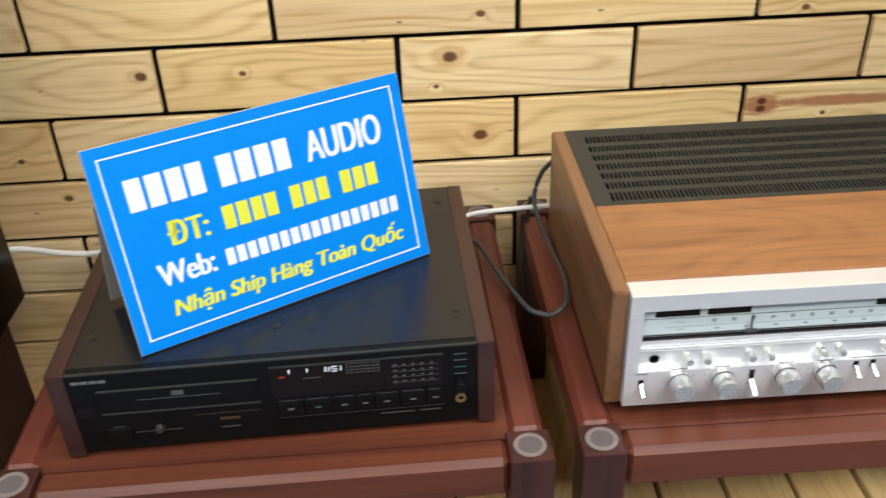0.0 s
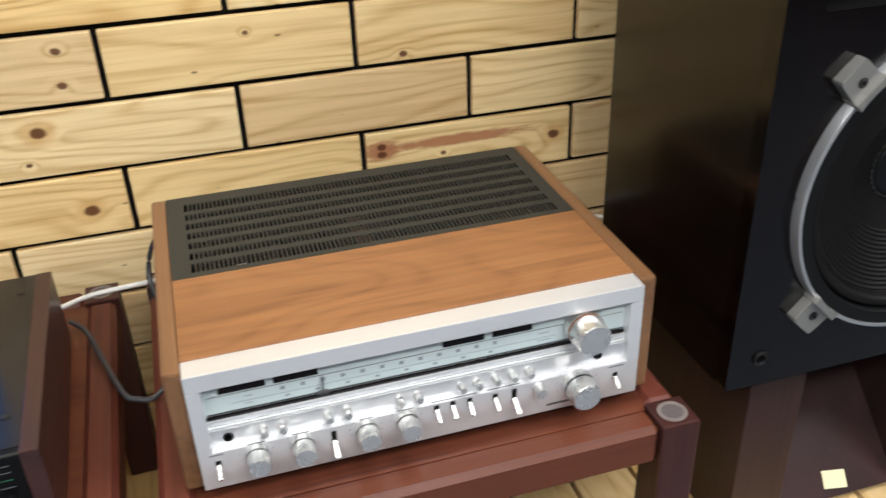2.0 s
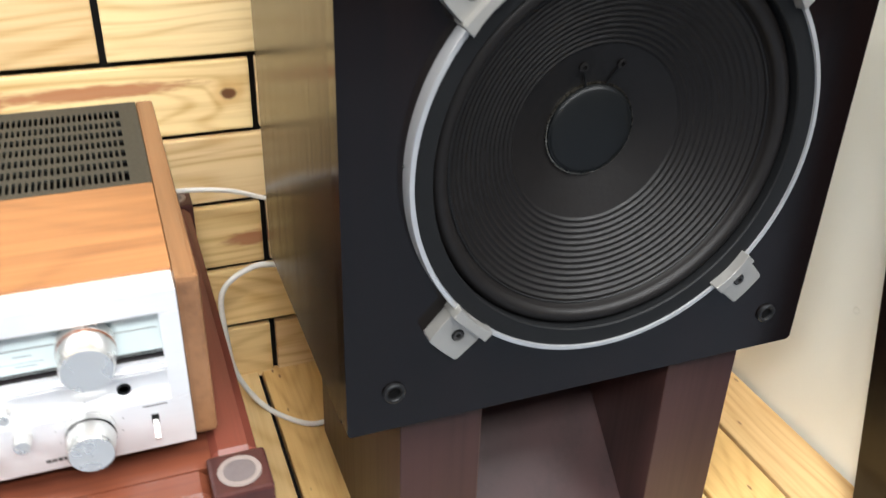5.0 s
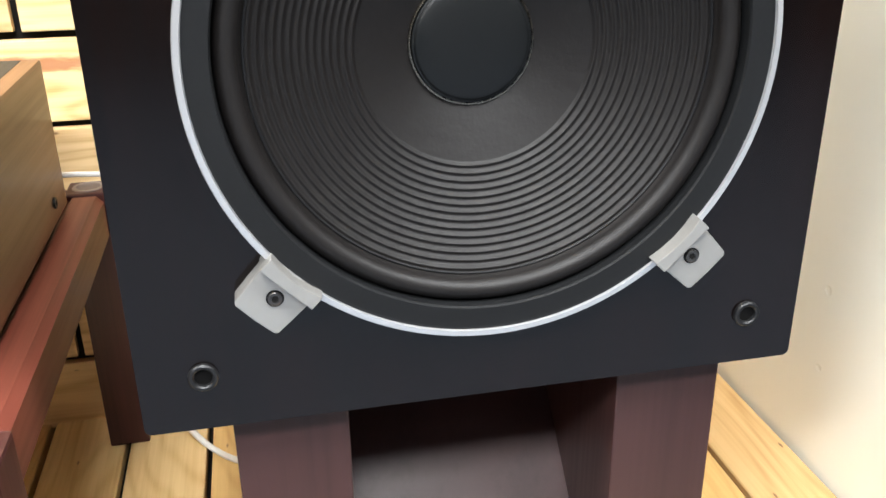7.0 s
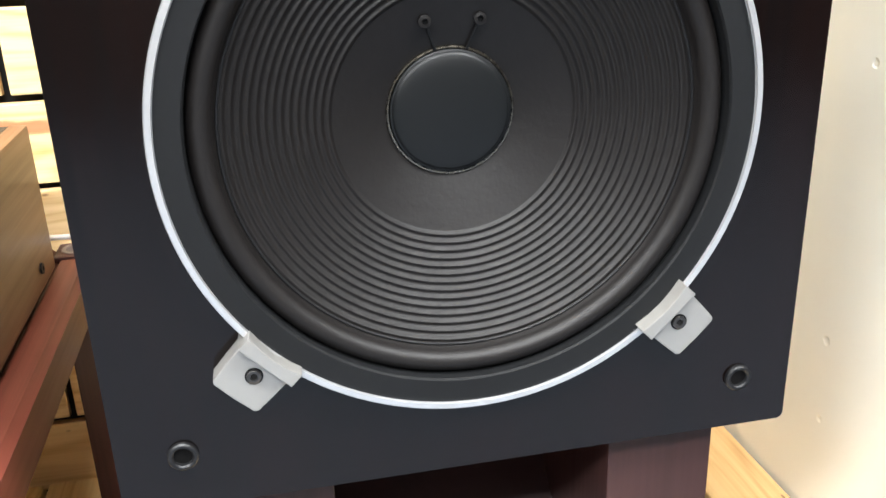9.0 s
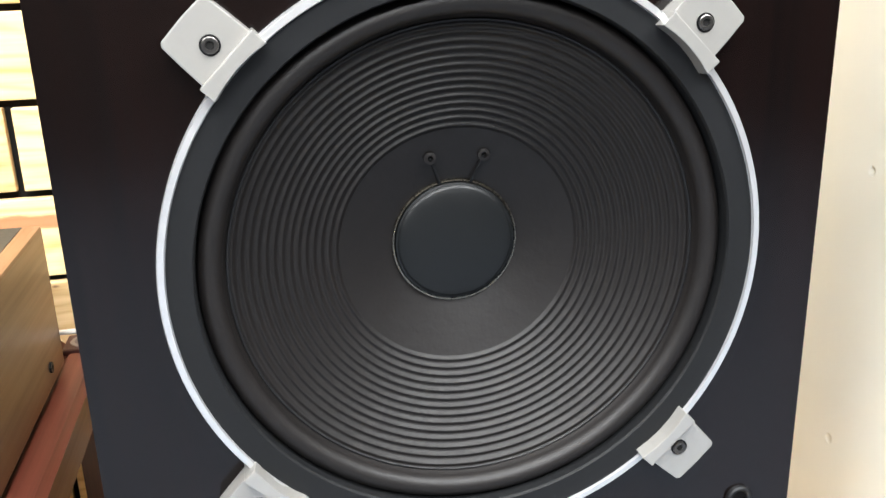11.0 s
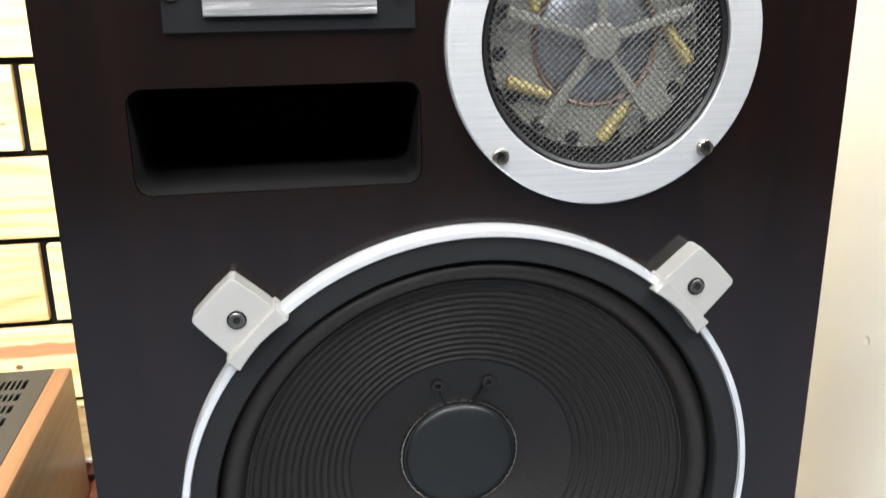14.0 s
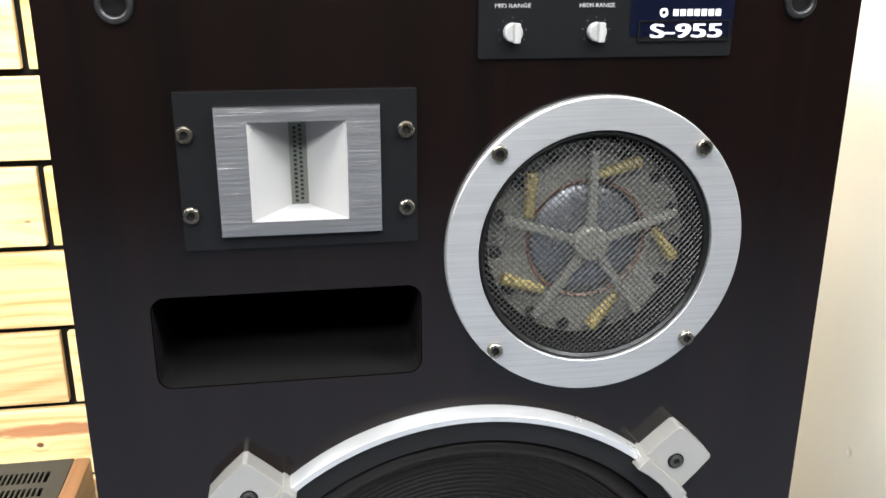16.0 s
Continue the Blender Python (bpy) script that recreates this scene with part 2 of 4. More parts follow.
def plaster():
    """Cream wall paint over plaster with small scattered dents."""
    k = Nodes("cream_plaster")
    pos = k.n("ShaderNodeNewGeometry").outputs["Position"]
    soft, fine = k.noise(pos, 9.0, 4.0), k.noise(pos, 120.0, 3.0)
    v = k.n("ShaderNodeTexVoronoi", Scale=14.0)
    k.l(pos, v.inputs["Vector"])
    dent = smooth_step(k, k.math("ADD", v.outputs["Distance"], k.math("MULTIPLY", fine, 0.06)), 0.07, 0.12)
    k.l(k.mix(k.math("MULTIPLY", soft, 0.10), (0.885, 0.885, 0.80), (0.59, 0.575, 0.49)), k.bsdf.inputs["Base Color"])
    k.bsdf.inputs["Roughness"].default_value = 0.5
    h = k.math("SUBTRACT", k.math("ADD", k.math("MULTIPLY", soft, 0.8), k.math("MULTIPLY", fine, 0.08)), k.math("MULTIPLY", dent, 0.5))
    k.bump(h, 0.75, 0.003)
    return k.m


CREAM = plaster()
WHITE = paint("white_enamel", (0.80, 0.79, 0.77), 0.4)
CEILING = paint("ceiling_white", (0.82, 0.82, 0.80), 0.8)
TILE = paint("grey_floor_tile", (0.130, 0.150, 0.185), 0.3, 0.0, 0.08, 8.0, 0.03)
BLUE = paint("sign_blue", (0.0, 0.205, 0.69), 0.45, 0.0, 0.02, 30.0, 0.02, (1, 1, 1), 0.0005, 0.15)
SIGN_WHITE = paint("sign_white", (0.70, 0.73, 0.75), 0.4, 0.0, 0.02)
SIGN_YELLOW = paint("sign_yellow", (0.66, 0.66, 0.05), 0.4, 0.0, 0.02)
BOARD = paint("grey_board", (0.42, 0.40, 0.37), 0.6)
PRINT = paint("dark_print", (0.05, 0.05, 0.05), 0.5)
PALE_PRINT = paint("pale_print", (0.13, 0.135, 0.135), 0.5)
BADGE_PRINT = paint("badge_print", (0.60, 0.61, 0.62), 0.45)
CAPTION_PRINT = paint("caption_print", (0.32, 0.32, 0.32), 0.5)
GREY_PRINT = paint("grey_print", (0.075, 0.075, 0.075), 0.5)
GOLD_PRINT = paint("gold_print", (0.055, 0.037, 0.014), 0.4)
DIAL_PRINT = paint("dial_print", (0.26, 0.30, 0.31), 0.4)
BRASS = paint("brass", (0.60, 0.45, 0.18), 0.35, 0.9)
AMBER = paint("yellow_damper", (0.22, 0.17, 0.05), 0.5)
GREY_PLATE = paint("grey_cast_plate", (0.17, 0.165, 0.14), 0.5, 0.3, 0.1, 120.0, 0.1)
DOME = paint("metal_dome", (0.22, 0.23, 0.25), 0.38, 0.9, 0.1)
NAVY = paint("navy_badge", (0.0010, 0.0018, 0.008), 0.3, 0.0, 0.1, 60.0, 0.02, (1, 1, 1), 0.0005, 0.2)
DIAL = paint("dial_glass", (0.62, 0.70, 0.70), 0.16, 0.0, 0.03, 20.0, 0.0)
DARK_GLASS = paint("dark_display", (0.008, 0.005, 0.005), 0.12, 0.0, 0.1, 20.0, 0.0, (1, 1, 1), 0.0005, 0.22)
CABLE_WHITE = paint("white_cable", (0.75, 0.73, 0.70), 0.45)
CABLE_GREY = paint("dark_cable", (0.035, 0.036, 0.042), 0.45)
PAPER = paint("paper_slip", (0.80, 0.72, 0.45), 0.7)
FELT = paint("felt_pad", (0.13, 0.105, 0.105), 0.5, 0.0, 0.3, 120.0, 0.2)
RING_PAD = paint("pad_rim", (0.22, 0.18, 0.165), 0.4, 0.0, 0.2, 120.0, 0.1)
COPPER = paint("copper_winding", (0.40, 0.16, 0.08), 0.4, 0.6)
LED_RED = paint("red_mark", (0.6, 0.03, 0.02), 0.4)
LED_GREEN = paint("green_mark", (0.03, 0.15, 0.08), 0.4)


def glow(name, color, strength):
    k = Nodes(name)
    k.bsdf.inputs["Base Color"].default_value = (*color, 1)
    k.bsdf.inputs["Emission Color"].default_value = (*color, 1)
    k.bsdf.inputs["Emission Strength"].default_value = strength
    return k.m


PANEL_GLOW = glow("lamp_diffuser", (1.0, 0.97, 0.92), 6.0)
DISPLAY_GLOW = glow("display_segments", (0.75, 0.80, 0.85), 0.11)


# ---------------------------------------------------------------- mesh helpers
def thing(name, m=None, label="", category="", group="", kind=""):
    ob = new(name)
    ob.empty_display_size = 0.05
    if m is not None:
        ob.matrix_world = m
    return tagged(ob, label, category, group, kind)


def part(name, bm, material, parent=None, label="", smooth=False):
    bmesh.ops.recalc_face_normals(bm, faces=bm.faces)
    me = bpy.data.meshes.new(name)
    bm.to_mesh(me)
    bm.free()
    me.materials.append(material)
    if smooth:
        me.shade_smooth()
        me.set_sharp_from_angle(angle=radians(32))
    ob = new(name, me)
    if parent is not None:
        ob.parent = parent
    return tagged(ob, label)


def solid(name, bm, material, label="", category="", group="", kind="", m=None, smooth=False):
    ob = part(name, bm, material, None, label, smooth)
    if m is not None:
        ob.matrix_world = m
    return tagged(ob, label, category, group, kind)


def box(x0, x1, y0, y1, z0, z1, bevel=0.0, bm=None, segments=2):
    b = bmesh.new()
    bmesh.ops.create_cube(b, size=1.0)
    for v in b.verts:
        v.co = Vector((x0 + (v.co.x + 0.5) * (x1 - x0), y0 + (v.co.y + 0.5) * (y1 - y0), z0 + (v.co.z + 0.5) * (z1 - z0)))
    if bevel:
        bmesh.ops.bevel(b, geom=b.edges[:], offset=bevel, segments=segments, profile=0.6, affect="EDGES")
    return join(bm, b)


def join(bm, b):
    if bm is None:
        return b
    me = bpy.data.meshes.new("scrap")
    b.to_mesh(me)
    b.free()
    bm.from_mesh(me)
    bpy.data.meshes.remove(me)
    return bm


def lathe(profile, segments=96, closed=False):
    """Turns (radius, y) rows about the y axis."""
    bm = bmesh.new()
    rings = []
    for r, y in profile:
        if r < 1e-6:
            rings.append([bm.verts.new((0, y, 0))])
        else:
            rings.append([bm.verts.new((r * math.cos(2 * math.pi * i / segments), y, r * math.sin(2 * math.pi * i / segments))) for i in range(segments)])
    pairs = list(zip(rings, rings[1:])) + ([(rings[-1], rings[0])] if closed else [])
    for a, b in pairs:
        for i in range(segments):
            j = (i + 1) % segments
            if len(a) == 1 and len(b) == 1:
                continue
            if len(a) == 1:
                bm.faces.new((a[0], b[i], b[j]))
            elif len(b) == 1:
                bm.faces.new((a[i], a[j], b[0]))
            else:
                bm.faces.new((a[i], a[j], b[j], b[i]))
    return bm


def moved(bm, m):
    bmesh.ops.transform(bm, matrix=m, verts=bm.verts)
    return bm


def at(x, y, z):
    return Matrix.Translation((x, y, z))


def knob_mesh(r, length, seg=40, taper=0.94, groove=True):
    """A turned knob that stands out towards -y from the origin."""
    p = [(r * 1.02, 0.0), (r * 1.02, -length * 0.30)]
    if groove:
        p += [(r * 0.93, -length * 0.33), (r * 0.93, -length * 0.40), (r, -length * 0.43)]
    p += [(r * taper, -length * 0.93), (r * taper * 0.93, -length), (0.0, -length)]
    return lathe(p, seg)


def screw_mesh(r, h):
    """A socket-head screw, head towards -y."""
    return lathe([(r, 0), (r, -h * 0.8), (r * 0.88, -h), (r * 0.52, -h), (r * 0.46, -h * 0.35), (0, -h * 0.3)], 20)


def screw(name, m, r, h, mat, parent, label=""):
    """A screw; a near-black disc as a part paints the shade inside its socket."""
    ob = part(name, moved(screw_mesh(r, h), m), mat, parent, label)
    part("socket", moved(lathe([(r * 0.50, -h * 0.40), (0, -h * 0.40)], 6), m), VOID, ob)
    return ob


def tube(points, r, seg=10, steps=10):
    """A round cable along a smooth line through the points."""
    pts = [Vector(p) for p in points]
    ext = [2 * pts[0] - pts[1]] + pts + [2 * pts[-1] - pts[-2]]
    line = []
    for i in range(1, len(ext) - 2):
        a, b, c, d = ext[i - 1:i + 3]
        for s in range(steps):
            t = s / steps
            line.append(0.5 * ((2 * b) + (c - a) * t + (2 * a - 5 * b + 4 * c - d) * t * t + (3 * b - a - 3 * c + d) * t ** 3))
    line.append(pts[-1])
    bm = bmesh.new()
    rings = []
    for i, p in enumerate(line):
        way = (line[min(i + 1, len(line) - 1)] - line[max(i - 1, 0)]).normalized()
        side = way.cross(Vector((0.3, 0.2, 1))).normalized()
        up = side.cross(way)
        rings.append([bm.verts.new(p + r * (side * math.cos(2 * math.pi * k / seg) + up * math.sin(2 * math.pi * k / seg))) for k in range(seg)])
    for a, b in zip(rings, rings[1:]):
        for k in range(seg):
            bm.faces.new((a[k], a[(k + 1) % seg], b[(k + 1) % seg], b[k]))
    bm.faces.new(rings[0])
    bm.faces.new(rings[-1])
    return bm


def prism(outline, y0, y1, bevel=0.0):
    """A plate of the outline (x, z), from y0 to y1."""
    bm = bmesh.new()
    f = bm.faces.new([bm.verts.new((x, y0, z)) for x, z in outline])
    g = bmesh.ops.extrude_face_region(bm, geom=[f])
    bmesh.ops.translate(bm, vec=(0, y1 - y0, 0), verts=[v for v in g["geom"] if isinstance(v, bmesh.types.BMVert)])
    if bevel:
        bmesh.ops.bevel(bm, geom=bm.edges[:], offset=bevel, segments=2, profile=0.6, affect="EDGES")
    return bm


def rounded(x0, x1, z0, z1, r, n=5):
    out = []
    for cx, cz, a in ((x1 - r, z1 - r, 0), (x0 + r, z1 - r, 90), (x0 + r, z0 + r, 180), (x1 - r, z0 + r, 270)):
        for i in range(n + 1):
            w = radians(a + 90 * i / n)
            out.append((cx + r * math.cos(w), cz + r * math.sin(w)))
    return out


def lettering(name, text, x0, x1, z0, z1, y, material, parent, shear=0.0, label="", bold=0.0):
    """Writing that fills the box (x, z) on the plane y, facing -y."""
    cu = bpy.data.curves.new("scrap", "FONT")
    cu.body, cu.size, cu.shear, cu.extrude = text, 1.0, shear, 0.01
    tmp = bpy.data.objects.new("scrap", cu)
    scene.collection.objects.link(tmp)
    me = bpy.data.meshes.new_from_object(tmp.evaluated_get(bpy.context.evaluated_depsgraph_get()))
    bpy.data.objects.remove(tmp)
    bm = bmesh.new()
    for k in range(3 if bold else 1):
        bm.from_mesh(me)
        bm.verts.ensure_lookup_table()
        for v in bm.verts[-len(me.vertices):]:
            v.co.x, v.co.z = v.co.x + bold * (k - 1) * 1.6, v.co.z + 0.004 * k
    bpy.data.meshes.remove(me)
    xs, ys = [v.co.x for v in bm.verts], [v.co.y for v in bm.verts]
    ax, bx, ay, by = min(xs), max(xs), min(ys), max(ys)
    for v in bm.verts:
        v.co = Vector((x0 + (v.co.x - ax) / (bx - ax) * (x1 - x0), y - v.co.z * 0.02, z0 + (v.co.y - ay) / (by - ay) * (z1 - z0)))
    return part(name, bm, material, parent, label)


def bars(name, spans, z0, z1, y, material, parent, depth=0.0003, label=""):
    """Plain bars in place of small writing, each a piece of its own."""
    for x0, x1 in spans:
        part(name, box(x0, x1, y - depth, y, z0, z1), material, parent, label)


# ---------------------------------------------------------------- the room
DECK = 0.208
XR, XL, YB, XE = 1.190, -3.2, -4.2, 3.4


def build_room():
    solid("floor", box(XL - 0.1, XE + 0.1, YB - 0.1, 0.12, -0.06, 0.0), TILE, "grey polished tile floor of the showroom", "floor", kind="structure")
    solid("ceiling", box(XL - 0.1, XE + 0.1, YB - 0.1, 0.12, CEIL, CEIL + 0.08), CEILING, "plain white ceiling with flat light panels", "ceiling", kind="structure")
    solid("wall_east", box(XR, XE + 0.1, -0.618, 0.12, 0.0, CEIL), CREAM, "cream painted plaster wall with small dents", "wall", kind="structure")
    solid("wall_east_2", box(XE, XE + 0.1, YB - 0.1, -0.62, 0.0, CEIL), UNSEEN_WALL, "plain unseen wall, kept near black", "wall", kind="structure")
    solid("wall_west", box(XL - 0.1, XL, YB - 0.1, 0.12, 0.0, CEIL), UNSEEN_WALL, "plain unseen wall, kept near black", "wall", kind="structure")
    solid("wall_south", box(XL, XE, YB - 0.1, YB, 0.0, CEIL), UNSEEN_WALL, "plain unseen wall, kept near black", "wall", kind="structure")
    for lx, ly, watts in LAMPS:
        t = thing("ceiling_light", at(lx, ly, CEIL), "flat white rectangular light panel on the ceiling, out of view", "ceiling light", "ceiling light panels")
        part("frame", box(-0.62, 0.62, -0.32, 0.32, -0.02, 0.0, 0.004), WHITE, t)
        part("diffuser", box(-0.585, 0.585, -0.285, 0.285, -0.026, -0.0205), PANEL_GLOW, t)


build_room()


# ---------------------------------------------------------------- loudspeaker
def woofer(parent, cx, cz):
    o = at(cx - 0.001, 0, cz) @ Matrix.Diagonal((0.983, 1, 0.978, 1))
    ring = part("trim_ring", moved(lathe([(0.1868, 0.002), (0.1868, -0.0120), (0.1876, -0.0124), (0.1880, -0.0144), (0.1918, -0.0142), (0.1925, -0.0128), (0.1928, 0.002)], 160, True), o), RING_METAL, parent, "bright silver ring round the bass driver", True)
    part("gasket", moved(lathe([(0.1712, 0.004), (0.1712, -0.0095), (0.1722, -0.0112), (0.1860, -0.0122), (0.1873, -0.0126), (0.1875, -0.0110)], 128), o), MATT, ring, "matt black gasket")
    roll = [(0.1712, 0.0035)] + [(0.1630 + 0.0078 * math.cos(radians(a)), 0.003 - 0.0085 * math.sin(radians(a))) for a in range(0, 181, 12)] + [(0.1535, 0.006)]
    part("surround", moved(lathe(roll, 128), o), ROLL, parent, "black cloth half-roll surround", True)

    def depth(r):
        u = (0.1535 - r) / (0.1535 - 0.041)
        return 0.006 + 0.047 * u ** 0.88

    prof = []
    ribs = [0.1500 - 0.0051 * i for i in range(14)]
    steps = 500
    for i in range(steps + 1):
        r = 0.1535 - (0.1535 - 0.041) * i / steps
        y = depth(r)
        for c in ribs:
            d = (r - c) / 0.0023
            if abs(d) < 1:
                y -= 0.0012 * (math.cos(math.pi * d) + 1) / 2
        prof.append((r, y))
    part("cone", moved(lathe(prof, 144), o), CONE, parent, "ribbed black paper cone", True)
    cap = [(0.0422, depth(0.041) - 0.0005), (0.0418, depth(0.041) - 0.004), (0.0405, depth(0.041) - 0.0045)]
    cap += [(0.0405 * math.cos(radians(a)), depth(0.041) - 0.0045 - 0.0048 * math.sin(radians(a))) for a in range(10, 91, 10)]
    cap[-1] = (0.0, cap[-1][1])
    part("dust_cap", moved(lathe(cap, 72), o), CAP, parent, "smooth dark grey dust cap", True)
    part("glue_bead", moved(lathe([(0.1528 + 0.0009 * math.cos(radians(a)), 0.0058 - 0.0011 * math.sin(radians(a))) for a in range(0, 181, 30)], 128), o), RUBBER, parent, "thin shiny bead of glue", True)
    part("cap_rim", moved(lathe([(0.0424, depth(0.0424) - 0.0002), (0.0428, depth(0.0428) - 0.0022), (0.0438, depth(0.0438) - 0.0016), (0.0442, depth(0.0442) + 0.0004)], 72), o), SCREW, parent, "thin brownish glue rim", True)
    for s in (-1, 1):
        a = Vector((cx + s * 0.018, depth(0.064) - 0.0018, cz + 0.0600))
        b = Vector((cx + s * 0.0105, depth(0.045) - 0.0015, cz + 0.0405))
        lead = part("lead_wire", tube([a, (a + b) / 2 + Vector((0, -0.0005, 0)), b], 0.0011, 6, 4), MATT, parent)
        part("eyelet", moved(lathe([(0.0042, 0.001), (0.0042, -0.0012), (0.0020, -0.0016), (0.0018, 0.0006), (0, 0.0006)], 18), at(*a)), CONE, lead)
    for ang in (45, 135, 225, 315):
        m = at(cx - 0.003, 0, cz) @ Matrix.Rotation(-radians(ang - 90), 4, "Y")
        bm = prism([(-0.0198, 0.1880), (0.0198, 0.1880), (0.0190, 0.2060), (0.0180, 0.2195), (0.0160, 0.2216), (0, 0.2222), (-0.0160, 0.2216), (-0.0180, 0.2195), (-0.0190, 0.2060)], -0.0155, 0.0, 0.0009)
        lip = prism([(-0.0212, 0.1792), (-0.0106, 0.1811), (0, 0.1818), (0.0106, 0.1811), (0.0212, 0.1792), (0.0212, 0.1915), (-0.0212, 0.1915)], -0.0226, 0.0)
        for v in lip.verts:
            if v.co.y < -0.02 and v.co.z < 0.185:
                v.co.z += 0.0020
        bmesh.ops.bevel(lip, geom=lip.edges[:], offset=0.0007, segments=2, profile=0.6, affect="EDGES")
        bm = join(bm, lip)
        br = part("bracket", moved(bm, m), SILVER, parent, "silver corner clamp of the bass driver")
        # Flat black disc paints the shade of a recess round the screw.
        part("recess_shade", moved(lathe([(0.0058, 0.001), (0.0058, -0.0003), (0, -0.0003)], 24), m @ at(0, -0.0155, 0.2020)), BLACK, br)
        screw("screw", m @ at(0, -0.0157, 0.2020), 0.0047, 0.0016, BLACK_STEEL, br, "dark socket screw")


def midrange(parent, cx, cz):
    o = at(cx, 0, cz)
    ring = part("midrange_ring", moved(lathe([(0.0760, 0.012), (0.0760, -0.0057), (0.0763, -0.006), (0.0957, -0.006), (0.0965, -0.0052), (0.0966, 0.001)], 128), o), ALU_RING, parent, "wide brushed aluminium ring of the midrange")
    for sx in (-1, 1):
        for sz in (-1, 1):
            screw("screw", o @ at(sx * 0.0645, -0.006, sz * 0.064), 0.0050, 0.0030, SCREW, ring, "steel socket screw")
    part("midrange_well", moved(lathe([(0.0758, 0.000), (0.0758, 0.024), (0.0, 0.024)], 96), o), VOID, parent)
    part("midrange_rim", moved(lathe([(0.0757, -0.003), (0.0740, -0.0045), (0.0722, -0.003), (0.0722, 0.004), (0.0755, 0.006)], 96), o), BLACK, parent, "black rubber rim")
    bm = lathe([(0.0655, 0.022), (0.0655, 0.018), (0.040, 0.018), (0.039, 0.0235)], 72)
    plate = part("midrange_plate", moved(bm, o), GREY_PLATE, parent, "grey cast plate behind the mesh")
    part("dome", moved(lathe([(0.039 * math.cos(radians(a)), 0.0235 - 0.009 * math.sin(radians(a))) for a in range(0, 90, 9)] + [(0, 0.0145)], 60), o), DOME, parent, "bluish metal dome", True)
    part("dome_ring", moved(lathe([(0.0405, 0.0175), (0.0395, 0.0165), (0.0380, 0.0175)], 60), o), DULL_COPPER, plate)
    for i in range(5):
        m = o @ Matrix.Rotation(radians(72 * i), 4, "Y")
        arm = box(-0.0028, 0.0028, 0.006, 0.0105, 0.008, 0.0605, 0.001)
        part("spider_arm", moved(arm, m), GREY_PLATE, parent, "cast arm of the phase plug")
        part("arm_bolt", moved(lathe([(0.004, 0.018), (0.004, 0.010), (0, 0.010)], 16), m @ at(0, 0, 0.0605)), BLACK, parent)
        w = moved(lathe([(0, -0.0155), (0.0026, -0.0155), (0.0032, -0.0145), (0.0046, 0.012), (0.0040, 0.0135), (0, 0.0135)], 14), at(0, 0.0135, 0) @ Matrix.Rotation(radians(90), 4, "X"))
        m2 = o @ Matrix.Rotation(radians(72 * i + 22), 4, "Y") @ at(0, 0, 0.0515) @ Matrix.Rotation(radians(51), 4, "Y")
        part("damper", moved(w, m2), AMBER, parent, "yellow damping block")
        for a in (22, 48):
            m3 = o @ Matrix.Rotation(radians(72 * i + a), 4, "Y") @ at(0, 0.0178, 0.0605)
            part("plate_hole", moved(lathe([(0.0046, 0), (0.0041, -0.0006), (0, -0.0006)], 14), m3), BLACK, plate)
    part("hub", moved(lathe([(0.0115, 0.012), (0.0115, 0.005), (0.010, 0.0035), (0, 0.003)], 32), o), GREY_PLATE, parent)
    bm = bmesh.new()
    R, pitch, w = 0.0722, 0.0030, 0.00036
    n = int(R / pitch)
    for d in (45, -45):
        turn = Matrix.Rotation(radians(d), 4, "Y")
        for i in range(-n, n + 1):
            x = i * pitch
            h = math.sqrt(max(0, R * R - x * x))
            pts = []
            for s in range(9):
                z = -h + 2 * h * s / 8
                y = -0.0005 - 0.0045 * (1 - (x * x + z * z) / (R * R)) ** 0.5 if x * x + z * z < R * R else -0.0005
                pts.append((x, y, z))
            prev = None
            for p in pts:
                vs = [bm.verts.new(o @ turn @ Vector((p[0] + dx, p[1] + dy, p[2]))) for dx, dy in ((-w, 0), (0, -w), (w, 0))]
                if prev:
                    for k in range(3):
                        bm.faces.new((prev[k], prev[(k + 1) % 3], vs[(k + 1) % 3], vs[k]))
                prev = vs
    part("wire_mesh", bm, MESH_WIRE, parent, "fine woven wire mesh screen")


def frame_plate(x0, x1, z0, z1, a0, a1, b0, b1, y0, y1):
    """A flat frame in one piece: outer box (x, z), inner opening (a, b)."""
    bm = bmesh.new()
    loops = [[bm.verts.new((x, y, z)) for x, z in ((u0, w0), (u1, w0), (u1, w1), (u0, w1))]
             for y in (y0, y1) for u0, u1, w0, w1 in ((x0, x1, z0, z1), (a0, a1, b0, b1))]
    for p, q in ((0, 1), (1, 3), (3, 2), (2, 0)):
        for k in range(4):
            bm.faces.new((loops[p][k], loops[p][(k + 1) % 4], loops[q][(k + 1) % 4], loops[q][k]))
    return bm


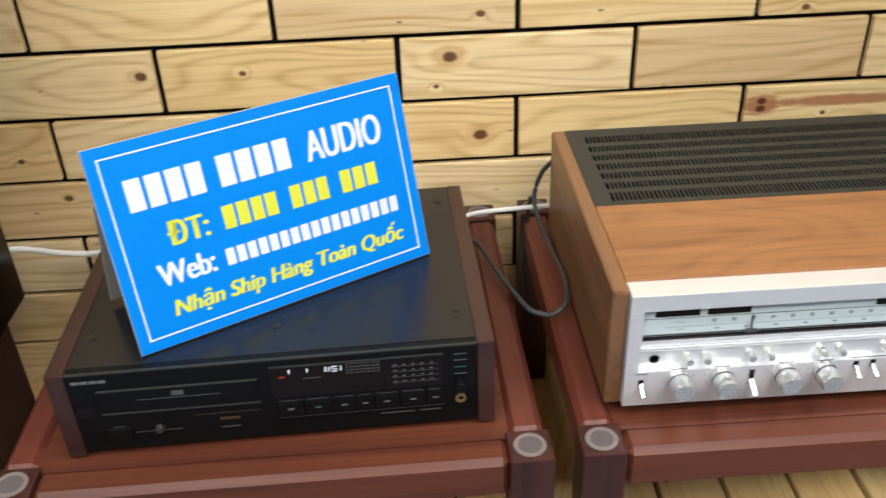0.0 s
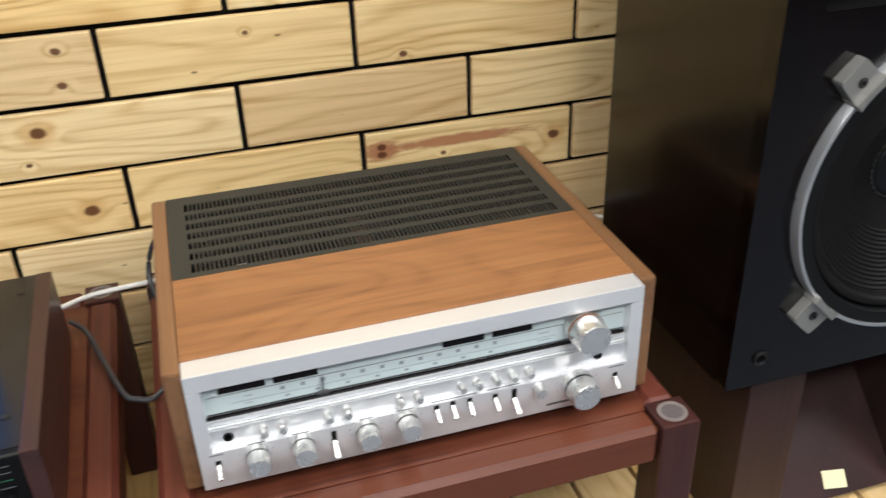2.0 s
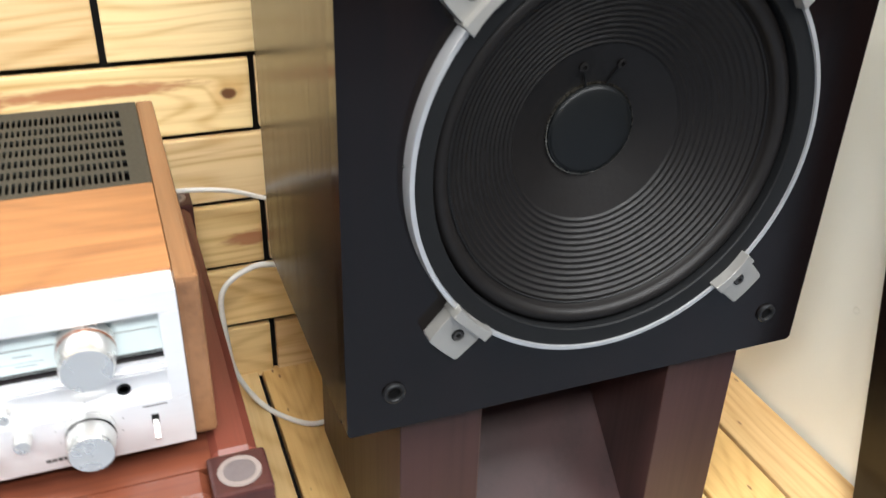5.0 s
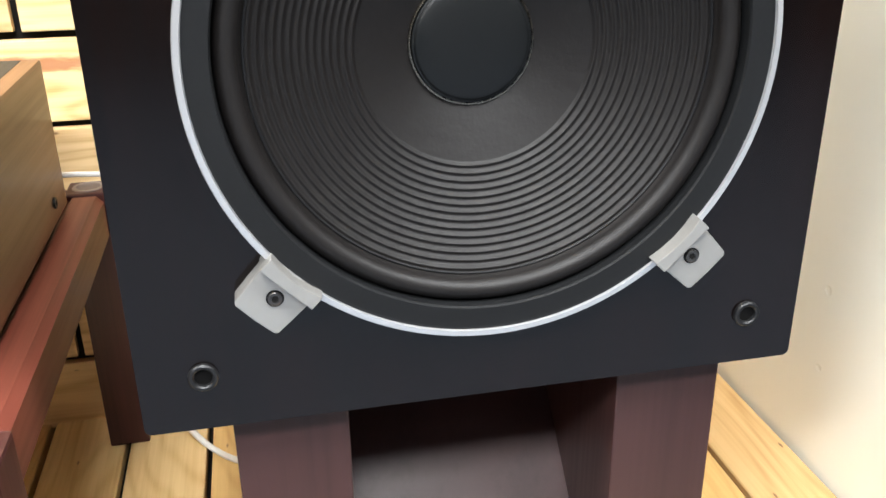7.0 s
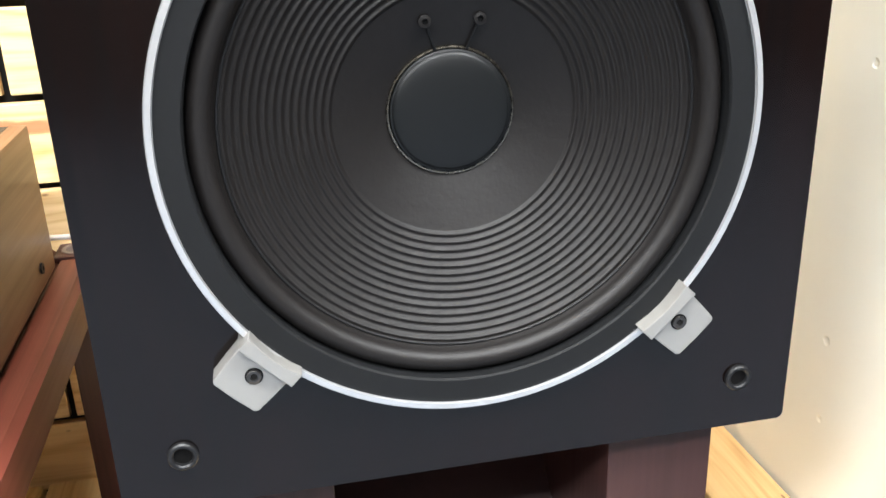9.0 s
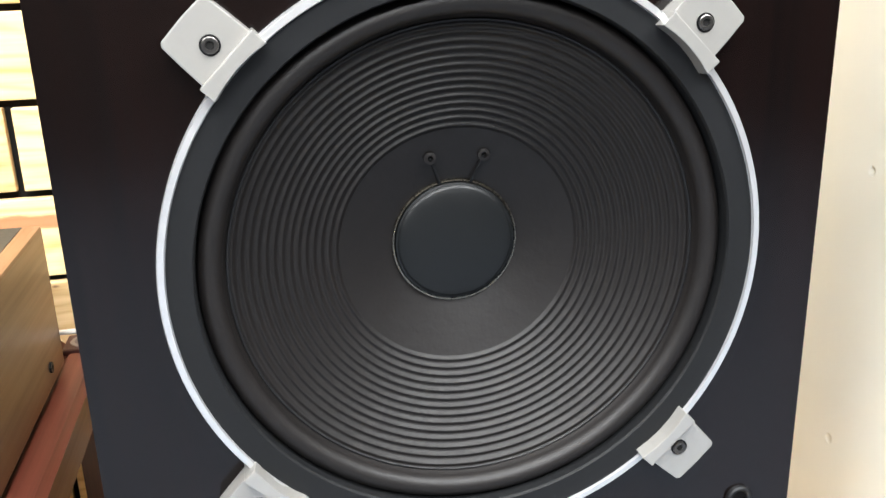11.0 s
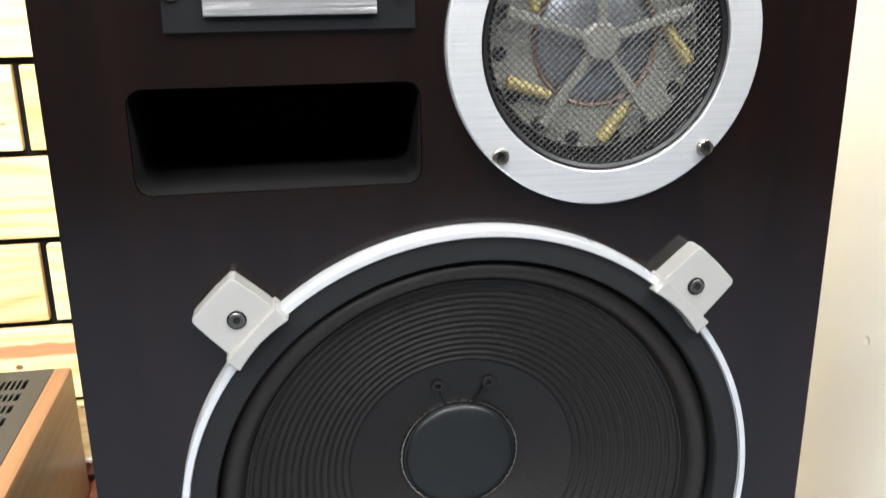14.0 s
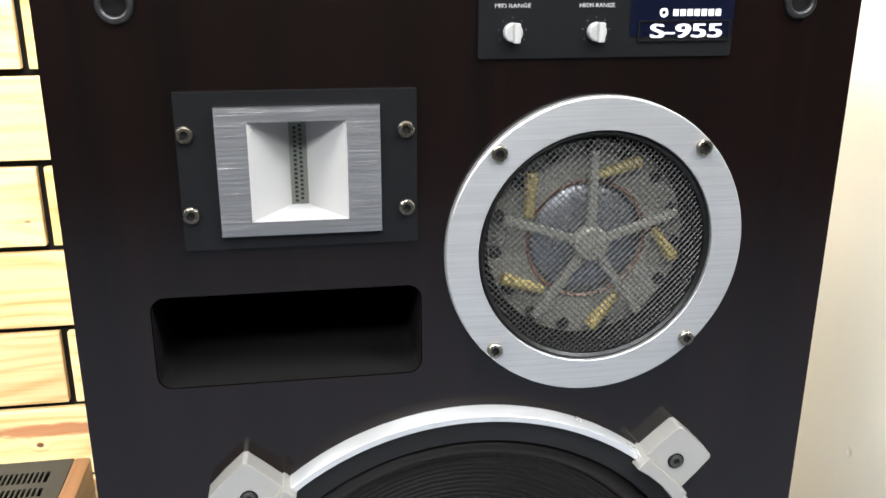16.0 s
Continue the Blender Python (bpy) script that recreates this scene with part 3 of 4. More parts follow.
def tweeter(parent, x, z):
    """x, z: the middle of the plate."""
    part("tweeter_plate", moved(frame_plate(-0.0675, 0.069, -0.046, 0.046, -0.029, 0.029, -0.0302, 0.0302, -0.0035, 0.0), at(x, 0, z)), BLACK, parent, "matt black tweeter plate")
    part("tweeter_frame", moved(frame_plate(-0.0457, 0.0473, -0.0375, 0.0375, -0.028, 0.028, -0.0292, 0.0292, -0.0075, -0.0036), at(x, 0, z)), ALU, parent, "brushed aluminium tweeter frame")
    bm = bmesh.new()
    o = [bm.verts.new((x + a, -0.0073, z + b)) for a, b in ((-0.028, -0.0292), (0.028, -0.0292), (0.028, 0.0292), (-0.028, 0.0292))]
    i = [bm.verts.new((x + a, -0.0037 + 0.022, z + b)) for a, b in ((-0.0052, -0.0262), (0.0052, -0.0262), (0.0052, 0.0262), (-0.0052, 0.0262))]
    for k in range(4):
        bm.faces.new((o[k], o[(k + 1) % 4], i[(k + 1) % 4], i[k]))
    part("horn", bm, HORN, parent, "pale flared horn mouth")
    part("ribbon_slot", box(x - 0.0054, x + 0.0054, 0.0185, 0.021, z - 0.0265, z + 0.0265), SCREEN, parent, "grey-green metal screen over the ribbon")
    bm = None
    for r in range(17):
        for c in range(2):
            bm = box(x - 0.0028 + c * 0.0034, x - 0.0010 + c * 0.0034, 0.0178, 0.0184, z - 0.0245 + r * 0.0028 + c * 0.0014, z - 0.0232 + r * 0.0028 + c * 0.0014, 0, bm)
    part("screen_holes", bm, MATT, parent)
    for sx in (-0.0625, 0.0625):
        for sz in (-0.0245, 0.0225):
            screw("screw", at(x + sx, -0.0035, z + sz), 0.0048, 0.0030, SCREW, parent, "steel socket screw")


def loudspeaker(m, label):
    """Origin: bottom left corner of the front face."""
    W, H, D = 0.485, 0.732, 0.342
    t = thing("loudspeaker", m, label, "loudspeaker", "pair of loudspeakers")
    wx, wz = 0.2425, 0.2433
    mx, mz = 0.3205, 0.5378
    px0, px1, pz0, pz1 = 0.046, 0.210, 0.4585, 0.519
    # the front board with the round and square openings cut out of it
    board = prism(rounded(0.0022, W - 0.0040, 0, H, 0.005, 4), 0.0, 0.022)
    me = bpy.data.meshes.new("front_board")
    bmesh.ops.recalc_face_normals(board, faces=board.faces)
    board.to_mesh(me)
    board.free()
    me.materials.append(EBONY)
    front = new("front_board", me)
    front.parent = t
    tagged(front, "very dark brown veneered baffle")
    cut = lathe([(0.1866, -0.02), (0.1866, 0.05)], 128)
    bmesh.ops.holes_fill(cut, edges=cut.edges[:], sides=0)
    c1 = moved(cut, at(wx, 0, wz))
    cut = lathe([(0.0761, -0.02), (0.0761, 0.05)], 96)
    bmesh.ops.holes_fill(cut, edges=cut.edges[:], sides=0)
    c1 = join(c1, moved(cut, at(mx, 0, mz)))
    c1 = join(c1, prism(rounded(px0, px1, pz0, pz1, 0.009), -0.02, 0.05))
    c1 = join(c1, box(0.1088, 0.1672, -0.02, 0.05, 0.5645, 0.6255))
    bmesh.ops.recalc_face_normals(c1, faces=c1.faces)
    cme = bpy.data.meshes.new("scrap")
    c1.to_mesh(cme)
    c1.free()
    cutter = new("scrap", cme)
    cutter.parent = t
    mod = front.modifiers.new("cut", "BOOLEAN")
    mod.operation, mod.object, mod.solver = "DIFFERENCE", cutter, "EXACT"
    bpy.context.view_layer.update()
    done = bpy.data.meshes.new_from_object(front.evaluated_get(bpy.context.evaluated_depsgraph_get()))
    front.modifiers.clear()
    front.data = done
    bpy.data.objects.remove(cutter)
    side = 0.02
    for name, x0, x1, y0, z0, z1 in (("side_panel", 0.0022, side, 0.0222, 0, H), ("side_panel", W - side, W - 0.0040, 0.0222, 0, H), ("bottom_panel", side, W - side, 0.0222, 0, side),
                                     ("top_panel", side, W - side, 0.0222, H - side, H), ("back_panel", side, W - side, D - side, side, H - side)):
        part(name, box(x0, x1, y0, D, z0, z1), EBONY_SIDE, t, "glossy dark veneered panel")
    bm = prism(rounded(px0 + 0.0004, px1 - 0.0004, pz0 + 0.0004, pz1 - 0.0004, 0.0086), 0.0010, 0.2)
    for f in [f for f in bm.faces if all(abs(v.co.y - 0.0010) < 1e-5 for v in f.verts)]:
        bm.faces.remove(f)
    part("port", bm, PORT_BLACK, t, "deep rectangular bass port")
    woofer(t, wx, wz)
    midrange(t, mx, mz)
    tweeter(t, 0.138, 0.595)
    for hx in (0.045, 0.440):
        for hz in (0.041, 0.688):
            sk = part("grille_socket", moved(lathe([(0.0102, 0.0), (0.0100, -0.0026), (0.0090, -0.0034), (0.0074, -0.0034), (0.0064, -0.0026), (0.0060, -0.0006)], 32), at(hx, -0.0001, hz)), RUBBER, t, "black rubber grille socket", True)
            # Black disc just above the solid board: the hole's shade as colour.
            part("socket_shade", moved(lathe([(0.0061, -0.0005), (0, -0.0005)], 24), at(hx, -0.0001, hz)), PORT_BLACK, sk)
    # level control plate
    cp = part("control_plate", prism(rounded(0.243, 0.398, 0.6565, 0.693, 0.001), -0.0018, 0.0, 0.0005), BLACK, t, "black level control plate")
    part("badge", box(0.3335, 0.3975, -0.0022, -0.0017, 0.6685, 0.6925), NAVY, cp, "dark blue name badge")
    part("model_recess", frame_plate(0.3385, 0.3960, 0.6655, 0.6775, 0.3395, 0.3950, 0.6663, 0.6767, -0.0029, -0.0021), BLACK, cp)
    lettering("model_number", "S-955", 0.346, 0.391, 0.6675, 0.6755, -0.0023, BADGE_PRINT, cp, bold=0.02)
    bars("badge_mark", [(0.3595 + 0.0044 * k, 0.3628 + 0.0044 * k) for k in range(7)], 0.6800, 0.6838, -0.0023, BADGE_PRINT, cp)
    part("brand_emblem", moved(lathe([(0.0026, 0), (0.0026, -0.0004), (0.0013, -0.0004), (0.0013, 0)], 20, True), at(0.3537, -0.0022, 0.6820)), BADGE_PRINT, cp)
    for kx, words in ((0.2630, "MID RANGE"), (0.3130, "HIGH RANGE")):
        lettering("caption", words, kx - 0.0105, kx + 0.0105, 0.6853, 0.6875, -0.0019, CAPTION_PRINT, cp)
        k = part("level_knob", moved(lathe([(0.0055, 0), (0.0053, -0.004), (0.0048, -0.0045), (0, -0.0045)], 28), at(kx, -0.0018, 0.6715)), HORN, cp, "small white level knob")
        part("pointer", moved(box(-0.0019, 0.0019, -0.0085, -0.0044, -0.0055, 0.0055, 0.0006), at(kx + 0.0012, -0.0018, 0.6715)), HORN, k)
        bm = None
        for a in range(-120, 121, 40):
            bm = box(kx + 0.0082 * math.sin(radians(a)) - 0.0003, kx + 0.0082 * math.sin(radians(a)) + 0.0003, -0.0020, -0.0017, 0.6712 + 0.0082 * math.cos(radians(a)), 0.6718 + 0.0082 * math.cos(radians(a)), 0, bm)
        part("scale", bm, GREY_PRINT, cp)
    return t


SPEAKER_AT = at(0.4970, -0.512, 0.5055)
speaker = loudspeaker(SPEAKER_AT, "tall dark-veneered three-way loudspeaker on a wooden stand")
second = copy_thing(speaker, pose(-1.3665, -0.512, 0.5055))
tagged(second, "dark-veneered loudspeaker partly in view beside the disc player")


def speaker_stand(m, label):
    """Origin: the middle of the front, on the deck."""
    t = thing("speaker_stand", m, label, "speaker stand", "pair of speaker stands")
    h = 0.2955
    for x0, x1 in ((-0.1900, -0.1070), (0.1025, 0.1880)):
        part("side_slab", box(x0, x1, 0.0, 0.33, 0.0, h, 0.0015), STAND, t)
    slope = moved(box(-0.1068, 0.1023, 0.0, 0.368, -0.016, 0.0), at(0, 0.006, 0.0145) @ Matrix.Rotation(radians(45), 4, "X"))
    part("sloping_board", slope, STAND, t, "inner board that slopes up to the back")
    part("plinth_board", box(-0.1068, 0.1023, 0.02, 0.30, 0.0, 0.004), STAND, t)
    part("top_board", box(-0.1068, 0.1023, 0.03, 0.262, h - 0.016, h), STAND, t)
    return t


stand = speaker_stand(at(0.7455, -0.49, DECK), "dark red-brown veneered stand under the loudspeaker")
copy_thing(stand, pose(-1.116, -0.49, DECK))
solid("paper_slip", box(-0.019, 0.019, -0.013, 0.013, 0, 0.0006), PAPER, "small yellowed paper slip stuck on the sloping stand board", "paper", m=pose(0.751, -0.4672, 0.2395) @ pose(0, 0, 0, 45) @ pose(0, 0, 0.0004, 0, 0, -8))


# ---------------------------------------------------------------- rack tables
def rack(m, W, D, label):
    """Origin: front left corner on the deck; W, D outside sizes."""
    t = thing("rack_table", m, label, "rack table", "rack tables")
    top = 0.535 - DECK
    p = 0.047
    for x in (0, W - p):
        for y in (0, D - p):
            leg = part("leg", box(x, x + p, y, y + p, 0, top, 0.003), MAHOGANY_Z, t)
            part("pad_rim", moved(lathe([(0.0175, 0.0), (0.0170, -0.001), (0.0130, -0.001), (0.0125, 0.0)], 28), at(x + p / 2, y + p / 2, top + 0.0003) @ Matrix.Rotation(radians(-90), 4, "X")), RING_PAD, leg, "pale round foot rim")
            part("pad", moved(lathe([(0.0128, 0.0), (0.0128, -0.0004), (0, -0.0004)], 28), at(x + p / 2, y + p / 2, top + 0.0003) @ Matrix.Rotation(radians(-90), 4, "X")), FELT, leg, "grey round felt pad")
    for y in (0.004, D - p + 0.004):
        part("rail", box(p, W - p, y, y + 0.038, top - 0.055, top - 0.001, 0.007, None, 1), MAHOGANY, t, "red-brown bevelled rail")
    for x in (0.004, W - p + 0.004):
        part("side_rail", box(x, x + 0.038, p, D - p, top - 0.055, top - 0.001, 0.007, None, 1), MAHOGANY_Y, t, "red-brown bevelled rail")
    part("shelf_board", box(0.0422, W - 0.0422, 0.0422, D - 0.0422, top - 0.024, top - 0.006), MAHOGANY, t, "red-brown shelf board")
    return t


rack(pose(-0.7815, -0.5880, DECK, 0, 0, 1.0), 0.583, 0.545, "red-brown wooden rack table under the disc player")
rack(pose(-0.1695, -0.5760, DECK, 0, 0, 0.0), 0.594, 0.552, "red-brown wooden rack table under the receiver")


# ---------------------------------------------------------------- receiver
def receiver(m):
    """Origin: front left bottom corner of the case (x right, y back)."""
    t = thing("stereo_receiver", m, "silver-faced stereo receiver in a walnut case with a black slotted top", "receiver")
    W, H, D = 0.520, 0.150, 0.395
    s = 0.018
    for x0, x1 in ((0, s), (W - s, W)):
        part("side_panel", box(x0, x1, 0.006, D, 0, H, 0.004), WALNUT_SHADED, t, "walnut veneered case side")
    for sx in (W + 0.0002,):
        part("side_screw", moved(lathe([(0.0055, 0), (0.0055, -0.002), (0.003, -0.002), (0, -0.0005)], 20), at(sx, 0.336, 0.0215) @ Matrix.Rotation(radians(90), 4, "Z")), BLACK, t, "dark case screw")
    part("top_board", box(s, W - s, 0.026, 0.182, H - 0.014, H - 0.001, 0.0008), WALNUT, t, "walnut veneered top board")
    # slotted cover with real slots
    gx0, gx1, gy0, gy1 = s, W - s, 0.182, D
    sx0, sx1, sy0, sy1 = 0.040, 0.484, 0.192, 0.372
    zt, zb = H - 0.001, H - 0.0035
    bm = box(gx0, sx0, gy0, gy1, zb, zt)
    box(sx1, gx1, gy0, gy1, zb, zt, 0, bm)
    box(sx0, sx1, gy0, sy0, zb, zt, 0, bm)
    box(sx0, sx1, sy1, gy1, zb, zt, 0, bm)
    rows, cols = 7, 86
    py = (sy1 - sy0) / rows
    pxx = (sx1 - sx0) / cols
    verts, faces = [], []

    def add(x0, x1, y0, y1):
        b = len(verts)
        verts.extend([(x, y, z) for z in (zb, zt) for y in (y0, y1) for x in (x0, x1)])
        faces.extend([tuple(b + i for i in f) for f in ((0, 1, 3, 2), (4, 6, 7, 5), (0, 4, 5, 1), (2, 3, 7, 6), (0, 2, 6, 4), (1, 5, 7, 3))])

    for r in range(rows):
        y0 = sy0 + r * py
        if r:
            add(sx0, sx1, y0 - 0.0050, y0 + 0.0050)
        a0 = y0 + (0.0050 if r else 0)
        a1 = y0 + py - (0.0050 if r < rows - 1 else 0)
        for c in range(1, cols):
            x = sx0 + c * pxx
            add(x - 0.0011, x + 0.0011, a0, a1)
    me = bpy.data.meshes.new("scrap")
    me.from_pydata(verts, [], faces)
    bm.from_mesh(me)
    bpy.data.meshes.remove(me)
    part("slotted_cover", bm, GRILLE, t, "dark grey slotted steel cover")
    part("chassis", box(s, W - s, 0.03, D - 0.006, 0.006, 0.030), VOID, t, "dark chassis floor")
    part("back_plate", box(s, W - s, D - 0.006, D, 0.006, H - 0.004), BLACK, t, "black back plate")
    part("inner_front", box(s, W - s, 0.022, 0.028, 0.006, H - 0.015), VOID, t)
    part("transformer", box(0.215, 0.285, 0.225, 0.315, 0.030, 0.115, 0.006), VOID, t, "dark transformer seen through the slots")
    part("winding", box(0.240, 0.262, 0.215, 0.325, 0.050, 0.118, 0.008), DULL_COPPER, t)
    for x, y in ((0.30, 0.24), (0.30, 0.30)):
        part("capacitor", moved(lathe([(0.017, 0), (0.017, -0.07), (0.015, -0.072), (0, -0.072)], 24), at(x + 0.02, y, 0.03) @ Matrix.Rotation(radians(-90), 4, "X")), MATT, t)
    for x in (0.06, 0.10, 0.14, 0.40, 0.44, 0.47):
        part("heat_fin", box(x, x + 0.004, 0.22, 0.35, 0.03, 0.105), MATT, t)
    for x, y, w in ((0.452, 0.205, 0.010), (0.470, 0.212, 0.006), (0.466, 0.236, 0.005), (0.244, 0.203, 0.007), (0.262, 0.210, 0.005), (0.090, 0.226, 0.012), (0.110, 0.215, 0.006)):
        part("board_component", box(x, x + w, y, y + 0.012, 0.03, 0.124, 0.001), PALE_PARTS, t, "pale component seen through the slots")
    part("relay", box(0.425, 0.446, 0.222, 0.262, 0.03, 0.118, 0.002), DULL_COPPER, t)
    # face
    z1 = H - 0.003
    part("face_top", prism(rounded(s, W - s, 0.1270, z1, 0.001, 1), -0.002, 0.026, 0.0012), ALU_FACE, t, "satin aluminium top edge")
    part("face_lower", box(s, W - s, -0.002, 0.020, 0.002, 0.0485, 0.0010), ALU_FACE, t, "satin aluminium lower face")
    for x0, x1 in ((s, s + 0.0145), (W - s - 0.0145, W - s)):
        part("face_post", box(x0, x1, -0.002, 0.020, 0.0485, 0.1270, 0.0006), ALU_FACE, t)
    wx0, wx1 = s + 0.0145, W - s - 0.0145
    strip = part("button_strip", box(wx0, wx1, 0.006, 0.020, 0.0485, 0.0700, 0.0004), ALU_FACE, t, "recessed aluminium button strip")
    for z0, z1b, y0, mat in ((0.0700, 0.0716, 0.004, ALU_FACE), (0.0716, 0.0724, 0.0065, VOID), (0.0724, 0.0742, 0.005, ALU_FACE), (0.0742, 0.0750, 0.008, VOID), (0.0750, 0.0800, 0.0075, ALU_FACE), (0.0800, 0.0845, 0.0105, DARK_GLASS)):
        part("glass_lip", box(wx0, wx1, y0, 0.020, z0, z1b), mat, t, "ribbed lip below the dial")
    dial = part("dial", box(wx0, wx1, 0.012, 0.020, 0.0845, 0.1330), DIAL, t, "pale green-white tuning dial")
    y = 0.0119
    for k, (a, b) in enumerate(((0.048, 0.094), (0.102, 0.147), (0.278, 0.324), (0.333, 0.378))):
        part("meter_window", box(a, b, y - 0.0008, y, 0.1100, 0.1172), DARK_GLASS, dial, "black meter window")
    bars("dial_line", [(0.036, 0.485)], 0.1072, 0.1077, y, GOLD_PRINT, dial)
    bars("dial_line", [(0.034, 0.487)], 0.0852, 0.0870, y, PRINT, dial)
    bars("dial_line", [(0.060, 0.405)], 0.0955, 0.0958, y, DIAL_PRINT, dial)
    bars("dial_mark", [(0.108 + 0.0205 * k, 0.1125 + 0.0205 * k) for k in range(12)], 0.1000, 0.1040, y, DIAL_PRINT, dial)
    bars("dial_mark", [(0.112 + 0.031 * k, 0.1165 + 0.031 * k) for k in range(8)], 0.0905, 0.0928, y, DIAL_PRINT, dial)
    bars("dial_mark", [(0.072, 0.080), (0.385, 0.398)], 0.1010, 0.1018, y, DIAL_PRINT, dial)
    bars("dial_mark", [(0.072, 0.080), (0.385, 0.400)], 0.0920, 0.0928, y, DIAL_PRINT, dial)
    part("dial_pointer", box(0.1495, 0.1507, 0.0095, 0.0112, 0.0860, 0.1060), PRINT, dial)
    part("pointer_carriage", box(0.144, 0.156, 0.0085, 0.0112, 0.0850, 0.0890, 0.0006), GREY_PRINT, dial)
    # controls
    for kx in (0.075, 0.121, 0.188, 0.231):
        k = part("tone_knob", moved(knob_mesh(0.0120, 0.026), at(kx, -0.002, 0.038)), CHROME, t, "turned aluminium knob", True)
        part("groove_band", moved(lathe([(0.0122, -0.0085), (0.0122, -0.0100)], 32), at(kx, -0.002, 0.038)), MATT, k)
    for kx, kz, kr, kl in ((0.427, 0.034, 0.0180, 0.030), (0.435, 0.1045, 0.0205, 0.036)):
        k = part("large_knob", moved(knob_mesh(kr, kl, 64), at(kx, -0.002 if kz < 0.05 else 0.010, kz)), CHROME, t, "large turned aluminium knob", True)
        part("groove_band", moved(lathe([(kr * 1.015, -kl * 0.33), (kr * 1.015, -kl * 0.40)], 48), at(kx, -0.002 if kz < 0.05 else 0.010, kz)), COPPER if kz > 0.05 else MATT, k)
    for kx in (0.085, 0.104, 0.151, 0.171, 0.227, 0.247, 0.295, 0.313, 0.334, 0.353, 0.372):
        part("push_button", moved(knob_mesh(0.0046, 0.012, 20, 0.9, False), at(kx, 0.006, 0.0600)), CHROME, t, "small chrome push button", True)
    part("small_knob", moved(knob_mesh(0.0065, 0.014, 24), at(0.381, -0.002, 0.040)), CHROME, t, "small chrome knob", True)
    for kx, kz, big in ((0.036, 0.032, 0), (0.154, 0.030, 1), (0.265, 0.040, 0), (0.283, 0.041, 0), (0.302, 0.040, 0), (0.331, 0.038, 0), (0.353, 0.032, 1), (0.474, 0.030, 0)):
        sl = part("lever_slot", box(kx - 0.0028, kx + 0.0028, -0.0026, -0.0018, kz - 0.003 - 0.003 * big, kz + 0.006 + 0.007 * big), VOID, t, "black lever slot")
        m2 = at(kx, -0.002, kz) @ Matrix.Rotation(radians(28), 4, "X")
        part("lever", moved(box(-0.0021 - 0.0006 * big, 0.0021 + 0.0006 * big, -0.016 - 0.004 * big, 0.0, -0.0022, 0.0022, 0.0006), m2), CHROME, sl, "chrome toggle lever")
    for kx in (0.050, 0.455):
        part("socket", moved(lathe([(0.0052, 0.001), (0.0052, -0.0006), (0.0036, -0.0006), (0.0034, 0.0005), (0, 0.0005)], 20), at(kx, 0.0055, 0.0595)), BLACK, strip, "black socket")
    for a, b, z in ((0.066, 0.084, 0.0545), (0.112, 0.130, 0.0545), (0.180, 0.197, 0.0545), (0.222, 0.240, 0.0545), (0.029, 0.042, 0.050), (0.258, 0.310, 0.0555), (0.322, 0.360, 0.0555), (0.466, 0.484, 0.049)):
        bars("caption_mark", [(a, b)], z - 0.0046, z - 0.0036, -0.0021, GREY_PRINT, t)
    bars("badge_mark", [(0.392 + 0.0042 * k, 0.3955 + 0.0042 * k) for k in range(8)], 0.0100, 0.0128, -0.0021, PRINT, t)
    for kx, kz, kr in ((0.075, 0.038, 0.017), (0.121, 0.038, 0.017), (0.188, 0.038, 0.017), (0.231, 0.038, 0.017), (0.427, 0.036, 0.024)):
        bm = None
        for a in range(-140, 141, 28):
            x, z = kx + kr * math.sin(radians(a)), kz + kr * math.cos(radians(a))
            bm = box(x - 0.0004, x + 0.0004, -0.0023, -0.0019, z - 0.0004, z + 0.0004, 0, bm)
        part("dotted_scale", bm, PRINT, t)
    for x in (0.05, W - 0.05):
        for yy in (0.05, D - 0.05):
            part("foot", moved(lathe([(0.014, 0), (0.014, -0.0122), (0, -0.0122)], 20), at(x, yy, -0.012) @ Matrix.Rotation(radians(-90), 4, "X")), BLACK, t)
    return t


receiver(pose(-0.1350, -0.512, 0.5415) @ Matrix.Diagonal((1.0135, 1, 1, 1)))


